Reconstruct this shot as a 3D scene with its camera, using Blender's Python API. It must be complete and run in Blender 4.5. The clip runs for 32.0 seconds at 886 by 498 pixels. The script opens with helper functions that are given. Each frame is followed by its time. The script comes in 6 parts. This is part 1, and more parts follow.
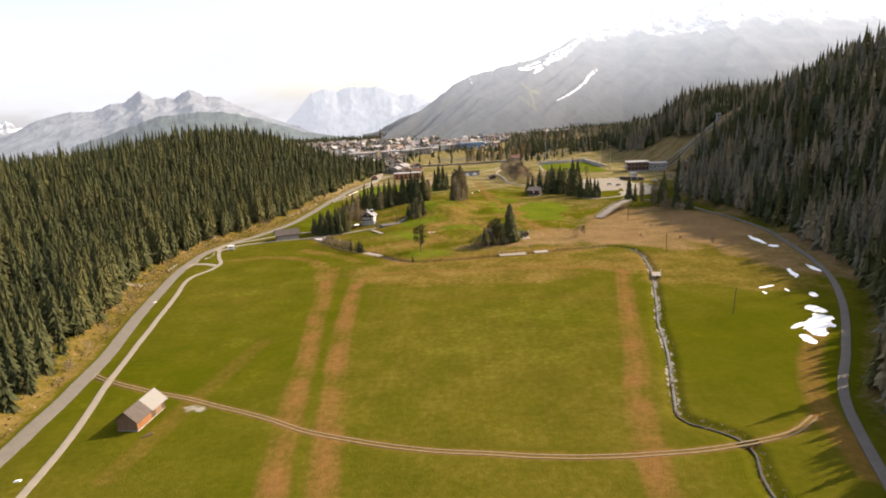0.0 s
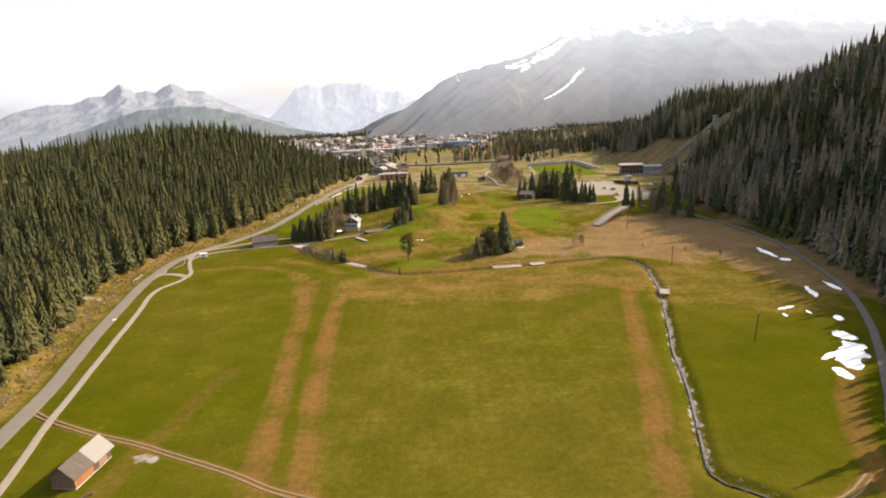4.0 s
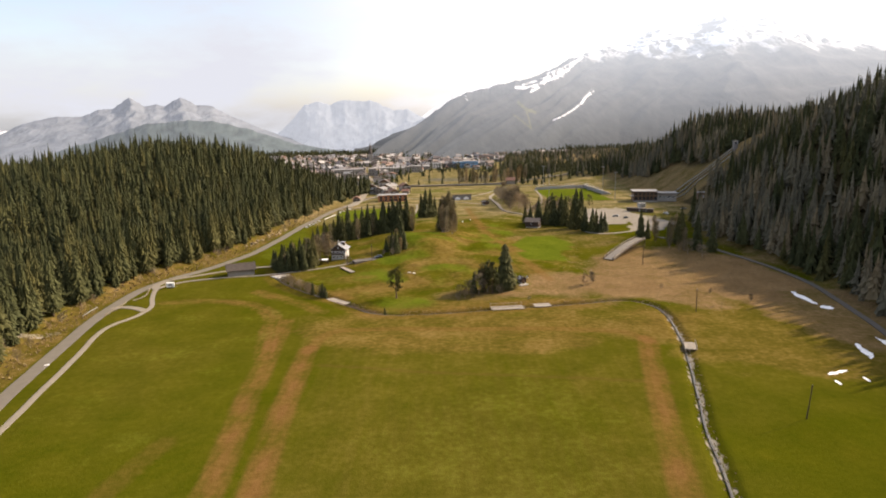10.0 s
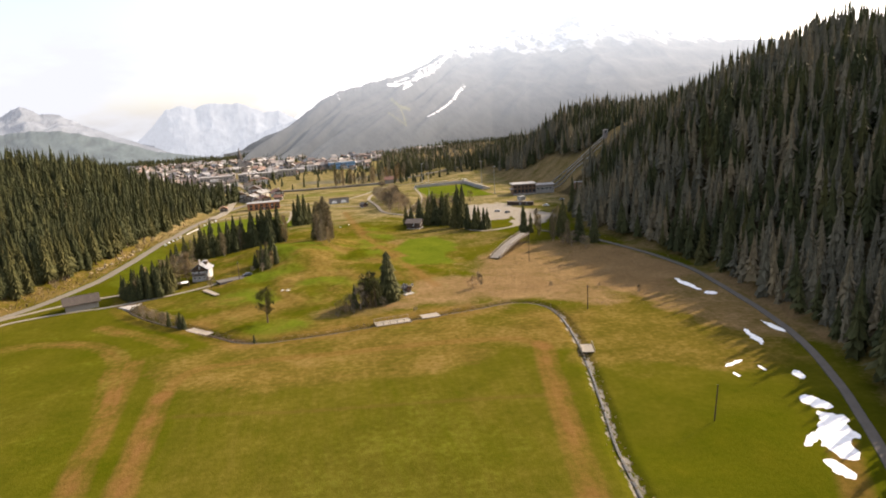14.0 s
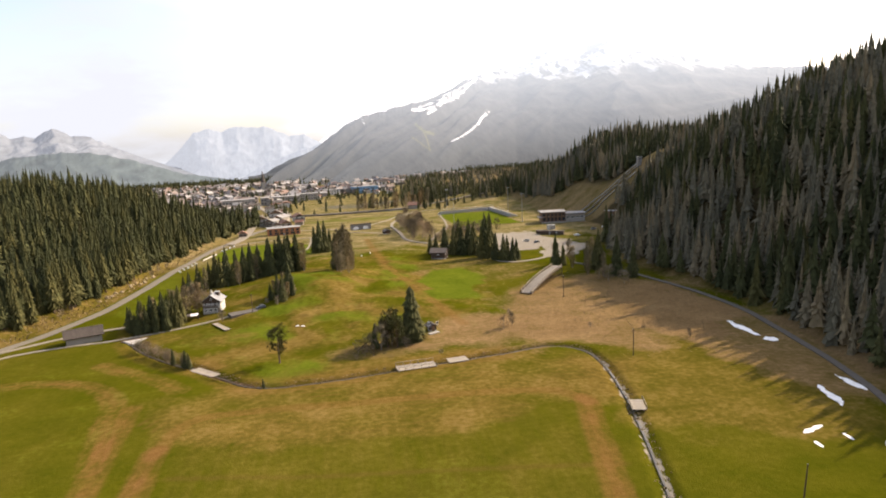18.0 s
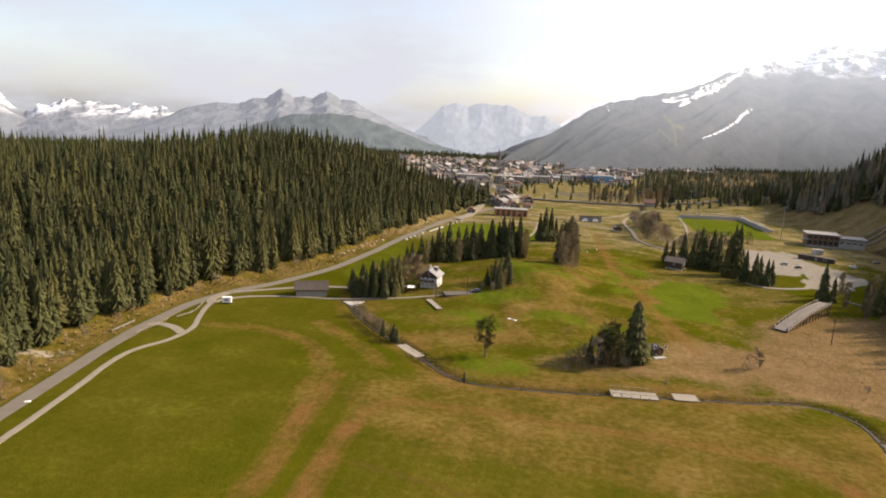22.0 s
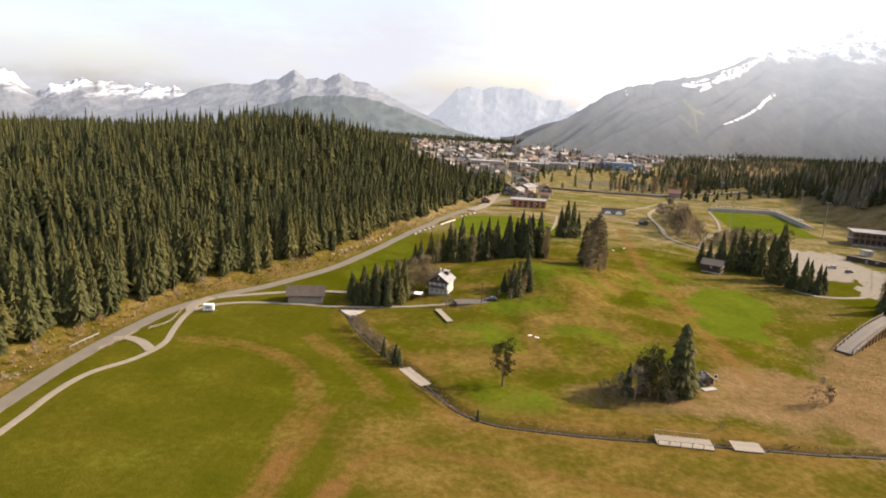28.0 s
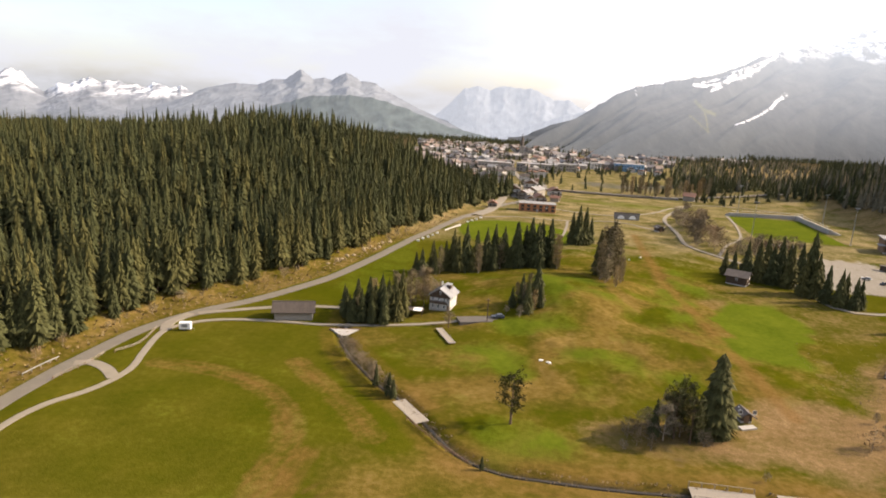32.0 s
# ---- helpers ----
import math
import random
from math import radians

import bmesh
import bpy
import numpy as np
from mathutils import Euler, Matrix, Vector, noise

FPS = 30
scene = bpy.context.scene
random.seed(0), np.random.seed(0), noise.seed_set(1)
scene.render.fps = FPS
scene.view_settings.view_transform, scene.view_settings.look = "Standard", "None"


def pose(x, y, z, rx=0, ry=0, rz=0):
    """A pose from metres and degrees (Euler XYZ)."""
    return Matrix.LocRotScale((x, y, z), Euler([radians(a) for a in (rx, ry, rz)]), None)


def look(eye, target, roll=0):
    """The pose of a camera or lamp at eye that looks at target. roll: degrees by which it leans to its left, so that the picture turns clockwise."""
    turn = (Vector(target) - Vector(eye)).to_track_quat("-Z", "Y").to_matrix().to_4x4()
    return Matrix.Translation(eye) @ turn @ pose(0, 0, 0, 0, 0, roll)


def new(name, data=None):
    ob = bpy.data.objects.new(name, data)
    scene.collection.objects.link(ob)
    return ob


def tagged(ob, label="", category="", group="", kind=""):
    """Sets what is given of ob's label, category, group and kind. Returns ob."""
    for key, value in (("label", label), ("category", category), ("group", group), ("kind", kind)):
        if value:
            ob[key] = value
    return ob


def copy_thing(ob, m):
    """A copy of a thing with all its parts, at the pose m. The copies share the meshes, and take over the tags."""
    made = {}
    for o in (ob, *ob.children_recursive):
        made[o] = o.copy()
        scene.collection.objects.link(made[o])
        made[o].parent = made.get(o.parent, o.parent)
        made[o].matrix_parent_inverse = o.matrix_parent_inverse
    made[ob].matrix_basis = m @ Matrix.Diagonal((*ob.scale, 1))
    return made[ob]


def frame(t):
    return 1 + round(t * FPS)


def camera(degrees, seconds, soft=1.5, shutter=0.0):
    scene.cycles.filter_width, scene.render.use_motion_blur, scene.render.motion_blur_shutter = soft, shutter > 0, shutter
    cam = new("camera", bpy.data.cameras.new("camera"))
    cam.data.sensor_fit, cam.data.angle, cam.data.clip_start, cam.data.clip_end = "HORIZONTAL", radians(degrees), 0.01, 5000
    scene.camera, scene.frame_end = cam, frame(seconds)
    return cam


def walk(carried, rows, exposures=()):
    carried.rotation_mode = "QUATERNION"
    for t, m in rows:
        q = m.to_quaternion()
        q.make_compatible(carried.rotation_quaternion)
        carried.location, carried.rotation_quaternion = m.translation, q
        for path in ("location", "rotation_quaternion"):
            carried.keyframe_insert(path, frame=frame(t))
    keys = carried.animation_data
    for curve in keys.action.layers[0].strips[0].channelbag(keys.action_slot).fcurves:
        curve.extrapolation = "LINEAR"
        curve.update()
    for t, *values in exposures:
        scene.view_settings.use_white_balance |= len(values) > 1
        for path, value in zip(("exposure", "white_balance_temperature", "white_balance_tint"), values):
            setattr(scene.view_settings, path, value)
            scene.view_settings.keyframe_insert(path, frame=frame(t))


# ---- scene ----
# camera: an aircraft gliding up the valley, about 75 m over the meadow
cam = camera(69.03, 32.0, soft=1.9)
ROWS = [
    (0.0, -0.74, -52.79, 75.45, 1.228, -13.074, -3.026),
    (0.5, -1.59, -49.84, 75.70, -1.212, -12.510, -4.185),
    (1.0, -2.25, -46.89, 75.91, -0.812, -13.195, -3.312),
    (1.5, -2.74, -43.93, 76.09, -0.452, -13.690, -2.700),
    (2.0, -3.08, -40.96, 76.22, -0.643, -13.405, -2.606),
    (2.5, -3.28, -38.00, 76.33, -0.548, -12.712, -2.520),
    (3.0, -3.35, -35.03, 76.41, -0.223, -12.960, -2.073),
    (3.5, -3.31, -32.05, 76.46, -0.320, -13.376, -2.307),
    (5.5, -2.23, -20.19, 76.46, 0.307, -13.138, -2.013),
    (6.0, -1.78, -17.24, 76.41, 0.109, -10.788, -1.965),
    (6.5, -1.29, -14.29, 76.36, -0.006, -8.877, -1.169),
    (7.0, -0.76, -11.35, 76.29, -0.167, -9.199, -1.117),
    (7.5, -0.20, -8.42, 76.21, 0.025, -10.153, -2.070),
    (8.0, 0.39, -5.50, 76.13, 0.043, -10.160, -2.296),
    (8.5, 0.99, -2.59, 76.04, 0.061, -9.894, -0.705),
    (9.0, 1.59, 0.32, 75.95, 0.251, -10.775, -1.671),
    (9.5, 2.20, 3.21, 75.85, 0.379, -11.249, -1.518),
    (10.0, 2.80, 6.10, 75.76, 0.375, -11.725, -1.187),
    (10.5, 3.38, 8.97, 75.66, 0.349, -11.974, -1.554),
    (11.0, 3.95, 11.83, 75.56, 0.416, -12.031, -1.854),
    (11.5, 4.50, 14.68, 75.47, -0.237, -12.049, -1.138),
    (12.0, 5.02, 17.52, 75.38, -3.300, -12.056, -1.566),
    (12.5, 5.51, 20.35, 75.30, -5.421, -11.762, -2.404),
    (13.0, 5.96, 23.17, 75.21, -7.770, -11.951, -2.850),
    (13.5, 6.37, 25.98, 75.14, -10.176, -11.778, -3.010),
    (14.0, 6.74, 28.77, 75.07, -10.049, -12.277, -3.221),
    (14.5, 7.06, 31.56, 75.01, -9.910, -12.431, -3.757),
    (16.5, 7.86, 42.61, 74.83, -10.155, -12.086, -4.623),
    (17.0, 7.93, 45.35, 74.81, -9.814, -9.575, -3.541),
    (17.5, 7.95, 48.09, 74.80, -9.702, -10.098, -3.239),
    (18.0, 7.92, 50.81, 74.79, -8.227, -10.036, -2.740),
    (18.5, 7.83, 53.53, 74.79, -7.852, -10.629, -2.538),
    (19.0, 7.69, 56.24, 74.80, -7.166, -10.450, -1.976),
    (19.5, 7.50, 58.95, 74.81, -4.472, -10.311, -1.114),
    (20.0, 7.26, 61.65, 74.83, -2.081, -10.768, -0.553),
    (20.5, 6.97, 64.35, 74.86, 0.279, -10.769, 0.631),
    (21.0, 6.63, 67.05, 74.89, 5.390, -11.498, 1.312),
    (21.5, 6.25, 69.74, 74.93, 9.758, -11.584, 2.046),
    (22.0, 5.83, 72.43, 74.97, 11.604, -11.421, 2.608),
    (22.5, 5.38, 75.12, 75.01, 12.857, -11.738, 3.231),
    (23.0, 4.88, 77.81, 75.06, 12.332, -11.929, 3.451),
    (23.5, 4.36, 80.50, 75.10, 11.872, -11.932, 2.832),
    (24.0, 3.81, 83.20, 75.15, 11.590, -12.441, 2.946),
    (24.5, 3.23, 85.89, 75.19, 11.514, -12.475, 2.758),
    (25.0, 2.64, 88.59, 75.23, 12.228, -12.923, 2.885),
    (25.5, 2.03, 91.29, 75.26, 12.816, -12.965, 3.085),
    (27.5, -0.44, 102.16, 75.31, 12.720, -13.123, 3.053),
    (28.0, -1.04, 104.90, 75.30, 12.643, -12.919, 3.108),
    (28.5, -1.61, 107.64, 75.26, 12.774, -13.255, 2.660),
    (29.0, -2.17, 110.40, 75.21, 12.760, -13.241, 2.945),
    (29.5, -2.69, 113.16, 75.14, 12.691, -13.181, 3.120),
    (30.0, -3.17, 115.94, 75.05, 12.763, -13.208, 2.814),
    (30.5, -3.61, 118.73, 74.93, 12.933, -13.058, 2.821),
    (31.0, -3.99, 121.54, 74.78, 12.918, -12.826, 2.941),
    (31.5, -4.31, 124.35, 74.60, 13.124, -13.038, 3.168),
    (32.0, -4.56, 127.18, 74.39, 13.282, -12.934, 3.183),
]


def view(x, y, z, yaw, pitch, roll):
    a, b = radians(yaw), radians(pitch)
    way = Vector((-math.sin(a) * math.cos(b), math.cos(a) * math.cos(b), math.sin(b)))
    return look((x, y, z), Vector((x, y, z)) + way, roll)


walk(cam, [(r[0], view(*r[1:])) for r in ROWS], [(0.0, 1.24, 7250, 16.0), (6.0, 1.27, 7250, 16.0), (7.0, 1.15, 7250, 16.0), (8.0, 0.91, 7250, 16.0), (9.0, 0.95, 7250, 16.0), (11.0, 0.93, 7250, 16.0), (14.0, 1.18, 7250, 16.0), (17.0, 1.20, 7250, 16.0), (19.0, 1.00, 7250, 16.0), (21.0, 0.80, 7250, 16.0), (24.0, 1.00, 7250, 16.0), (32.0, 1.06, 7250, 16.0)])

# world and sun
SUN_EL, SUN_AZ = 31.0, 66.0
world = bpy.data.worlds.new("sky")
scene.world = world
world.use_nodes = True
wt = world.node_tree
sky = wt.nodes.new("ShaderNodeTexSky")
sky.sky_type = "NISHITA"
sky.sun_disc = False
sky.sun_elevation, sky.sun_rotation = radians(SUN_EL), radians(SUN_AZ)
sky.air_density, sky.dust_density, sky.ozone_density, sky.altitude = 1.0, 5.0, 1.0, 1200
wt.nodes["Background"].inputs[1].default_value = 0.15
# thin high cloud over the blue
way = wt.nodes.new("ShaderNodeTexCoord")
squash = wt.nodes.new("ShaderNodeMapping")
squash.inputs["Scale"].default_value = (1.0, 1.0, 3.2)
cloud = wt.nodes.new("ShaderNodeTexNoise")
cloud.inputs["Scale"].default_value, cloud.inputs["Detail"].default_value, cloud.inputs["Roughness"].default_value = 2.6, 6.0, 0.6
thick = wt.nodes.new("ShaderNodeMapRange")
for key, value in (("From Min", 0.38), ("From Max", 0.62), ("To Min", 0.25), ("To Max", 1.0)):
    thick.inputs[key].default_value = value
veil = wt.nodes.new("ShaderNodeMix")
veil.data_type = "RGBA"
# the cloud grows brighter towards the sun
toward = wt.nodes.new("ShaderNodeVectorMath")
toward.operation = "DOT_PRODUCT"
toward.inputs[1].default_value = (math.sin(radians(SUN_AZ)) * math.cos(radians(SUN_EL)), math.cos(radians(SUN_AZ)) * math.cos(radians(SUN_EL)), math.sin(radians(SUN_EL)))
near_sun = wt.nodes.new("ShaderNodeMapRange")
near_sun.interpolation_type = "SMOOTHSTEP"
near_sun.inputs["From Min"].default_value, near_sun.inputs["From Max"].default_value = 0.15, 1.0
glare = wt.nodes.new("ShaderNodeMix")
glare.data_type = "RGBA"
glare.inputs[6].default_value, glare.inputs[7].default_value = (2.55, 2.85, 3.35, 1), (9.5, 9.7, 9.9, 1)
wt.links.new(way.outputs["Generated"], toward.inputs[0])
wt.links.new(toward.outputs["Value"], near_sun.inputs["Value"])
wt.links.new(near_sun.outputs[0], glare.inputs[0])
wt.links.new(glare.outputs[2], veil.inputs[7])
wt.links.new(way.outputs["Generated"], squash.inputs[0])
wt.links.new(squash.outputs[0], cloud.inputs["Vector"])
wt.links.new(cloud.outputs["Fac"], thick.inputs["Value"])
height = wt.nodes.new("ShaderNodeSeparateXYZ")
fade = wt.nodes.new("ShaderNodeMapRange")
for key, value in (("From Min", 0.25), ("From Max", 0.85), ("To Min", 1.0), ("To Max", 0.3)):
    fade.inputs[key].default_value = value
both = wt.nodes.new("ShaderNodeMath")
both.operation = "MULTIPLY"
wt.links.new(way.outputs["Generated"], height.inputs[0])
wt.links.new(height.outputs[2], fade.inputs["Value"])
wt.links.new(thick.outputs[0], both.inputs[0])
wt.links.new(fade.outputs[0], both.inputs[1])
wt.links.new(both.outputs[0], veil.inputs[0])
wt.links.new(sky.outputs[0], veil.inputs[6])
wt.links.new(veil.outputs[2], wt.nodes["Background"].inputs[0])
sun = new("sun", bpy.data.lights.new("sun", "SUN"))
sun.data.energy, sun.data.angle, sun.data.color = 4.3, radians(0.6), (1.0, 0.88, 0.70)
_e, _a = radians(SUN_EL), radians(SUN_AZ)
SUN_DIR = Vector((math.sin(_a) * math.cos(_e), math.cos(_a) * math.cos(_e), math.sin(_e)))
sun.matrix_world = look(SUN_DIR * 900, (0, 0, 0))

# ---- materials ----
class Nodes:
    """A small builder of node materials."""

    def __init__(self, name):
        self.m = bpy.data.materials.new(name)
        self.m.use_nodes = True
        self.t = self.m.node_tree
        self.b = self.t.nodes["Principled BSDF"]

    def node(self, kind, **values):
        n = self.t.nodes.new(kind)
        for k, v in values.items():
            n.inputs[k].default_value = v
        return n

    def link(self, a, b):
        self.t.links.new(a, b)

    def coords(self):
        return self.node("ShaderNodeNewGeometry").outputs["Position"]

    def noise(self, scale, detail=4.0, rough=0.55, vec=None):
        n = self.node("ShaderNodeTexNoise", Scale=scale, Detail=detail, Roughness=rough)
        self.link(vec if vec is not None else self.coords(), n.inputs["Vector"])
        return n.outputs["Fac"]

    def ramp(self, fac, stops):
        n = self.node("ShaderNodeValToRGB")
        e = n.color_ramp.elements
        while len(e) < len(stops):
            e.new(0.5)
        for el, (p, c) in zip(e, stops):
            el.position, el.color = p, (*c, 1) if len(c) == 3 else c
        self.link(fac, n.inputs[0])
        return n.outputs[0]

    def mix(self, fac, a, b, mode="MIX"):
        n = self.node("ShaderNodeMix")
        n.data_type, n.blend_type = "RGBA", mode
        for v, s in ((fac, n.inputs[0]), (a, n.inputs[6]), (b, n.inputs[7])):
            if isinstance(v, (int, float)):
                s.default_value = v
            elif isinstance(v, tuple):
                s.default_value = (*v, 1)
            else:
                self.link(v, s)
        return n.outputs[2]

    def math(self, op, a, b=0.0, clamp=False):
        n = self.node("ShaderNodeMath")
        n.operation, n.use_clamp = op, clamp
        for v, s in ((a, n.inputs[0]), (b, n.inputs[1])):
            if isinstance(v, (int, float)):
                s.default_value = v
            else:
                self.link(v, s)
        return n.outputs[0]

    def attr(self, name):
        n = self.node("ShaderNodeAttribute")
        n.attribute_name = name
        return n.outputs["Fac"]

    def random(self):
        return self.node("ShaderNodeObjectInfo").outputs["Random"]

    def island(self):
        return self.node("ShaderNodeNewGeometry").outputs["Random Per Island"]

    def done(self, color, rough=0.9, metal=0.0, bump=None, strength=0.3, dist=0.1, spec=0.3):
        if isinstance(color, tuple):
            self.b.inputs["Base Color"].default_value = (*color, 1)
        else:
            self.link(color, self.b.inputs["Base Color"])
        if isinstance(rough, (int, float)):
            self.b.inputs["Roughness"].default_value = rough
        else:
            self.link(rough, self.b.inputs["Roughness"])
        self.b.inputs["Metallic"].default_value = metal
        self.b.inputs["Specular IOR Level"].default_value = spec
        if bump is not None:
            n = self.node("ShaderNodeBump", Strength=strength, Distance=dist)
            self.link(bump, n.inputs["Height"])
            self.link(n.outputs[0], self.b.inputs["Normal"])
        return self.m


def plain(name, color, rough=0.8, metal=0.0, var=0.25, scale=1.5, bump=0.02, rand=0.0):
    """A surface of one colour with grain and stains at two scales."""
    n = Nodes(name)
    f = n.mix(0.5, n.noise(scale), n.noise(scale * 9, 3))
    lo, hi = tuple(c * (1 - var) for c in color), tuple(min(1, c * (1 + var)) for c in color)
    col = n.ramp(f, [(0.3, lo), (0.7, hi)])
    if rand:
        k = n.math("MULTIPLY_ADD", n.random(), rand)
        k.node.inputs[2].default_value = 1 - rand / 2
        col = n.mix(1.0, col, k, "MULTIPLY")
    return n.done(col, rough, metal, f, 0.4, bump)


def boards(name, color, axis, width=0.18, var=0.3, rough=0.8):
    """Weathered boarding: streaks along the boards, which run across the given axis."""
    n = Nodes(name)
    vec = n.node("ShaderNodeTexCoord").outputs["Object"]
    s = n.node("ShaderNodeMapping")
    s.inputs["Scale"].default_value = [1 / width if a == axis else 0.25 for a in range(3)]
    n.link(vec, s.inputs[0])
    f = n.noise(1.0, 3, 0.6, s.outputs[0])
    g = n.noise(0.6, 4, 0.6, vec)
    lo, hi = tuple(c * (1 - var) for c in color), tuple(min(1, c * (1 + var)) for c in color)
    col = n.ramp(n.mix(0.4, f, g), [(0.3, lo), (0.7, hi)])
    return n.done(col, rough, 0, f, 0.5, 0.03)


def ground_material():
    n = Nodes("meadow_ground")
    big, mid, fine, tiny = n.noise(0.012, 3), n.noise(0.07, 5, 0.6), n.noise(0.5, 4, 0.65), n.noise(2.5, 3, 0.7)
    green = n.ramp(n.mix(0.4, mid, fine), [(0.25, (0.037, 0.0455, 0.002)), (0.45, (0.049, 0.0545, 0.003)), (0.6, (0.062, 0.062, 0.004)), (0.78, (0.086, 0.074, 0.007))])
    lush = n.ramp(n.mix(0.5, mid, fine), [(0.3, (0.046, 0.068, 0.005)), (0.7, (0.098, 0.114, 0.012))])
    dry = n.ramp(n.mix(0.5, mid, fine), [(0.32, (0.066, 0.050, 0.010)), (0.5, (0.115, 0.079, 0.019)), (0.68, (0.185, 0.126, 0.040))])
    heath = n.ramp(n.mix(0.5, n.mix(0.5, mid, fine), tiny), [(0.28, (0.078, 0.049, 0.022)), (0.5, (0.158, 0.102, 0.047)), (0.7, (0.27, 0.188, 0.098))])
    earth = n.ramp(n.mix(0.5, fine, tiny), [(0.25, (0.092, 0.048, 0.014)), (0.75, (0.185, 0.102, 0.034))])
    hazy_straw = n.ramp(n.mix(0.5, mid, fine), [(0.25, (0.10, 0.088, 0.036)), (0.5, (0.175, 0.138, 0.068)), (0.75, (0.28, 0.215, 0.118))])
    yard = n.ramp(n.mix(0.5, mid, tiny), [(0.25, (0.05, 0.052, 0.034)), (0.5, (0.09, 0.086, 0.07)), (0.75, (0.15, 0.142, 0.13))])
    gravel = n.ramp(n.mix(0.5, fine, tiny), [(0.25, (0.16, 0.142, 0.112)), (0.75, (0.29, 0.262, 0.22))])
    litter_shade = n.ramp(n.mix(0.5, fine, tiny), [(0.25, (0.03, 0.024, 0.012)), (0.75, (0.085, 0.065, 0.032))])
    snow = n.ramp(fine, [(0.2, (0.62, 0.60, 0.56)), (0.5, (0.84, 0.84, 0.83))])
    # long streaks left by the mower
    m = n.node("ShaderNodeMapping")
    m.inputs["Scale"].default_value = (0.42, 0.035, 0.1)
    n.link(n.coords(), m.inputs[0])
    streak = n.noise(1.0, 4, 0.6, m.outputs[0])
    rag = n.math("MULTIPLY_ADD", n.mix(0.5, fine, mid), 1.6)
    rag.node.inputs[2].default_value = -0.8

    def mask(name, soft=0.22):
        v = n.math("ADD", n.attr(name), n.math("MULTIPLY", n.math("MULTIPLY", rag, n.math("MULTIPLY", n.attr(name), 5.0, True)), {"earth": 0.5, "snow": 0.5, "dry": 0.8, "lush": 0.8}.get(name, 1.0)))
        r = n.ramp(v, [(0.5 - soft, (0, 0, 0)), (0.5 + soft, (1, 1, 1))])
        return r

    col = n.mix(n.math("MULTIPLY", n.ramp(streak, [(0.25, (0.1, 0.1, 0.1)), (0.75, (0.6, 0.6, 0.6))]), n.attr("mown")), green, dry)
    col = n.mix(n.ramp(big, [(0.38, (0, 0, 0)), (0.7, (0.28, 0.28, 0.28))]), col, dry)
    col = n.mix(n.ramp(n.attr("rut"), [(0.0, (0, 0, 0)), (1.0, (1, 1, 1))]), col, (0.085, 0.058, 0.014))
    for name, c, soft in (("dry", dry, 0.35), ("hazy_straw", hazy_straw, 0.35), ("heath", heath, 0.35), ("yard", yard, 0.3), ("lush", lush, 0.3), ("earth", earth, 0.42), ("litter_shade", litter_shade, 0.2), ("gravel", gravel, 0.12), ("snow", snow, 0.05)):
        col = n.mix(mask(name, soft), col, c)
    h = n.mix(0.5, fine, tiny)
    return n.done(col, 1.0, 0, h, 0.7, 0.35, 0.0)


M = {}
M["ground"] = ground_material()
M["asphalt"] = plain("asphalt", (0.138, 0.121, 0.098), 0.9, var=0.16, scale=0.35, bump=0.01)
M["path"] = plain("worn_asphalt", (0.205, 0.178, 0.138), 0.9, var=0.14, scale=0.4, bump=0.01)
M["gravel"] = plain("gravel", (0.165, 0.12, 0.062), 0.95, var=0.25, scale=0.6, bump=0.04)
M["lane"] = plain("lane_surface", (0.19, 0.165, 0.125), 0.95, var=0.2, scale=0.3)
# darker copy of the lane surface, with the hill's shade put into its colour
M["shade_lane"] = plain("lane_in_shade", (0.09, 0.08, 0.067), 0.95, var=0.2, scale=0.3)
M["water"] = plain("stream_water", (0.085, 0.078, 0.064), 0.35, var=0.45, scale=0.7, bump=0.03)
M["mud"] = plain("ditch_mud", (0.03, 0.024, 0.016), 0.5, var=0.3, scale=0.8)
M["bark"] = plain("bark", (0.11, 0.075, 0.05), 0.95, var=0.35, scale=3, bump=0.05)
M["pale_bark"] = plain("pale_bark", (0.25, 0.20, 0.15), 0.95, var=0.35, scale=3, bump=0.05)


def needles(name, lo, hi, rand):
    n = Nodes(name)
    f = n.mix(0.5, n.noise(0.6, 4), n.noise(4.0, 3, 0.7))
    col = n.ramp(f, [(0.3, lo), (0.7, hi)])
    tone = {"object": n.random, "noise": lambda: n.noise(0.09, 2), "tone": lambda: n.attr("tone")}[rand]()
    col = n.mix(1.0, col, n.ramp(tone, [(0.0, (0.62, 0.68, 0.68)), (0.5, (0.92, 0.95, 0.92)), (1.0, (1.22, 1.1, 0.92))]), "MULTIPLY")
    g = n.math("MULTIPLY_ADD", n.island(), 0.3)
    g.node.inputs[2].default_value = 0.85
    col = n.mix(1.0, col, g, "MULTIPLY")
    return n.done(col, 0.9, 0, f, 0.4, 0.1, 0.15)


M["spruce"] = needles("spruce_needles", (0.040, 0.043, 0.017), (0.078, 0.077, 0.029), "object")
M["forest"] = needles("forest_needles", (0.035, 0.0395, 0.016), (0.069, 0.0695, 0.027), "tone")
M["larch"] = needles("larch_twigs", (0.12, 0.092, 0.05), (0.25, 0.19, 0.10), "object")
M["twig"] = needles("bare_twigs", (0.12, 0.092, 0.062), (0.25, 0.19, 0.125), "object")
M["larch_wood"] = needles("larch_woods", (0.098, 0.086, 0.060), (0.20, 0.172, 0.118), "tone")

# ---- the lie of the land ----
def smooth(a, b, v):
    k = np.clip((np.asarray(v, float) - a) / (b - a), 0, 1)
    return k * k * (3 - 2 * k)


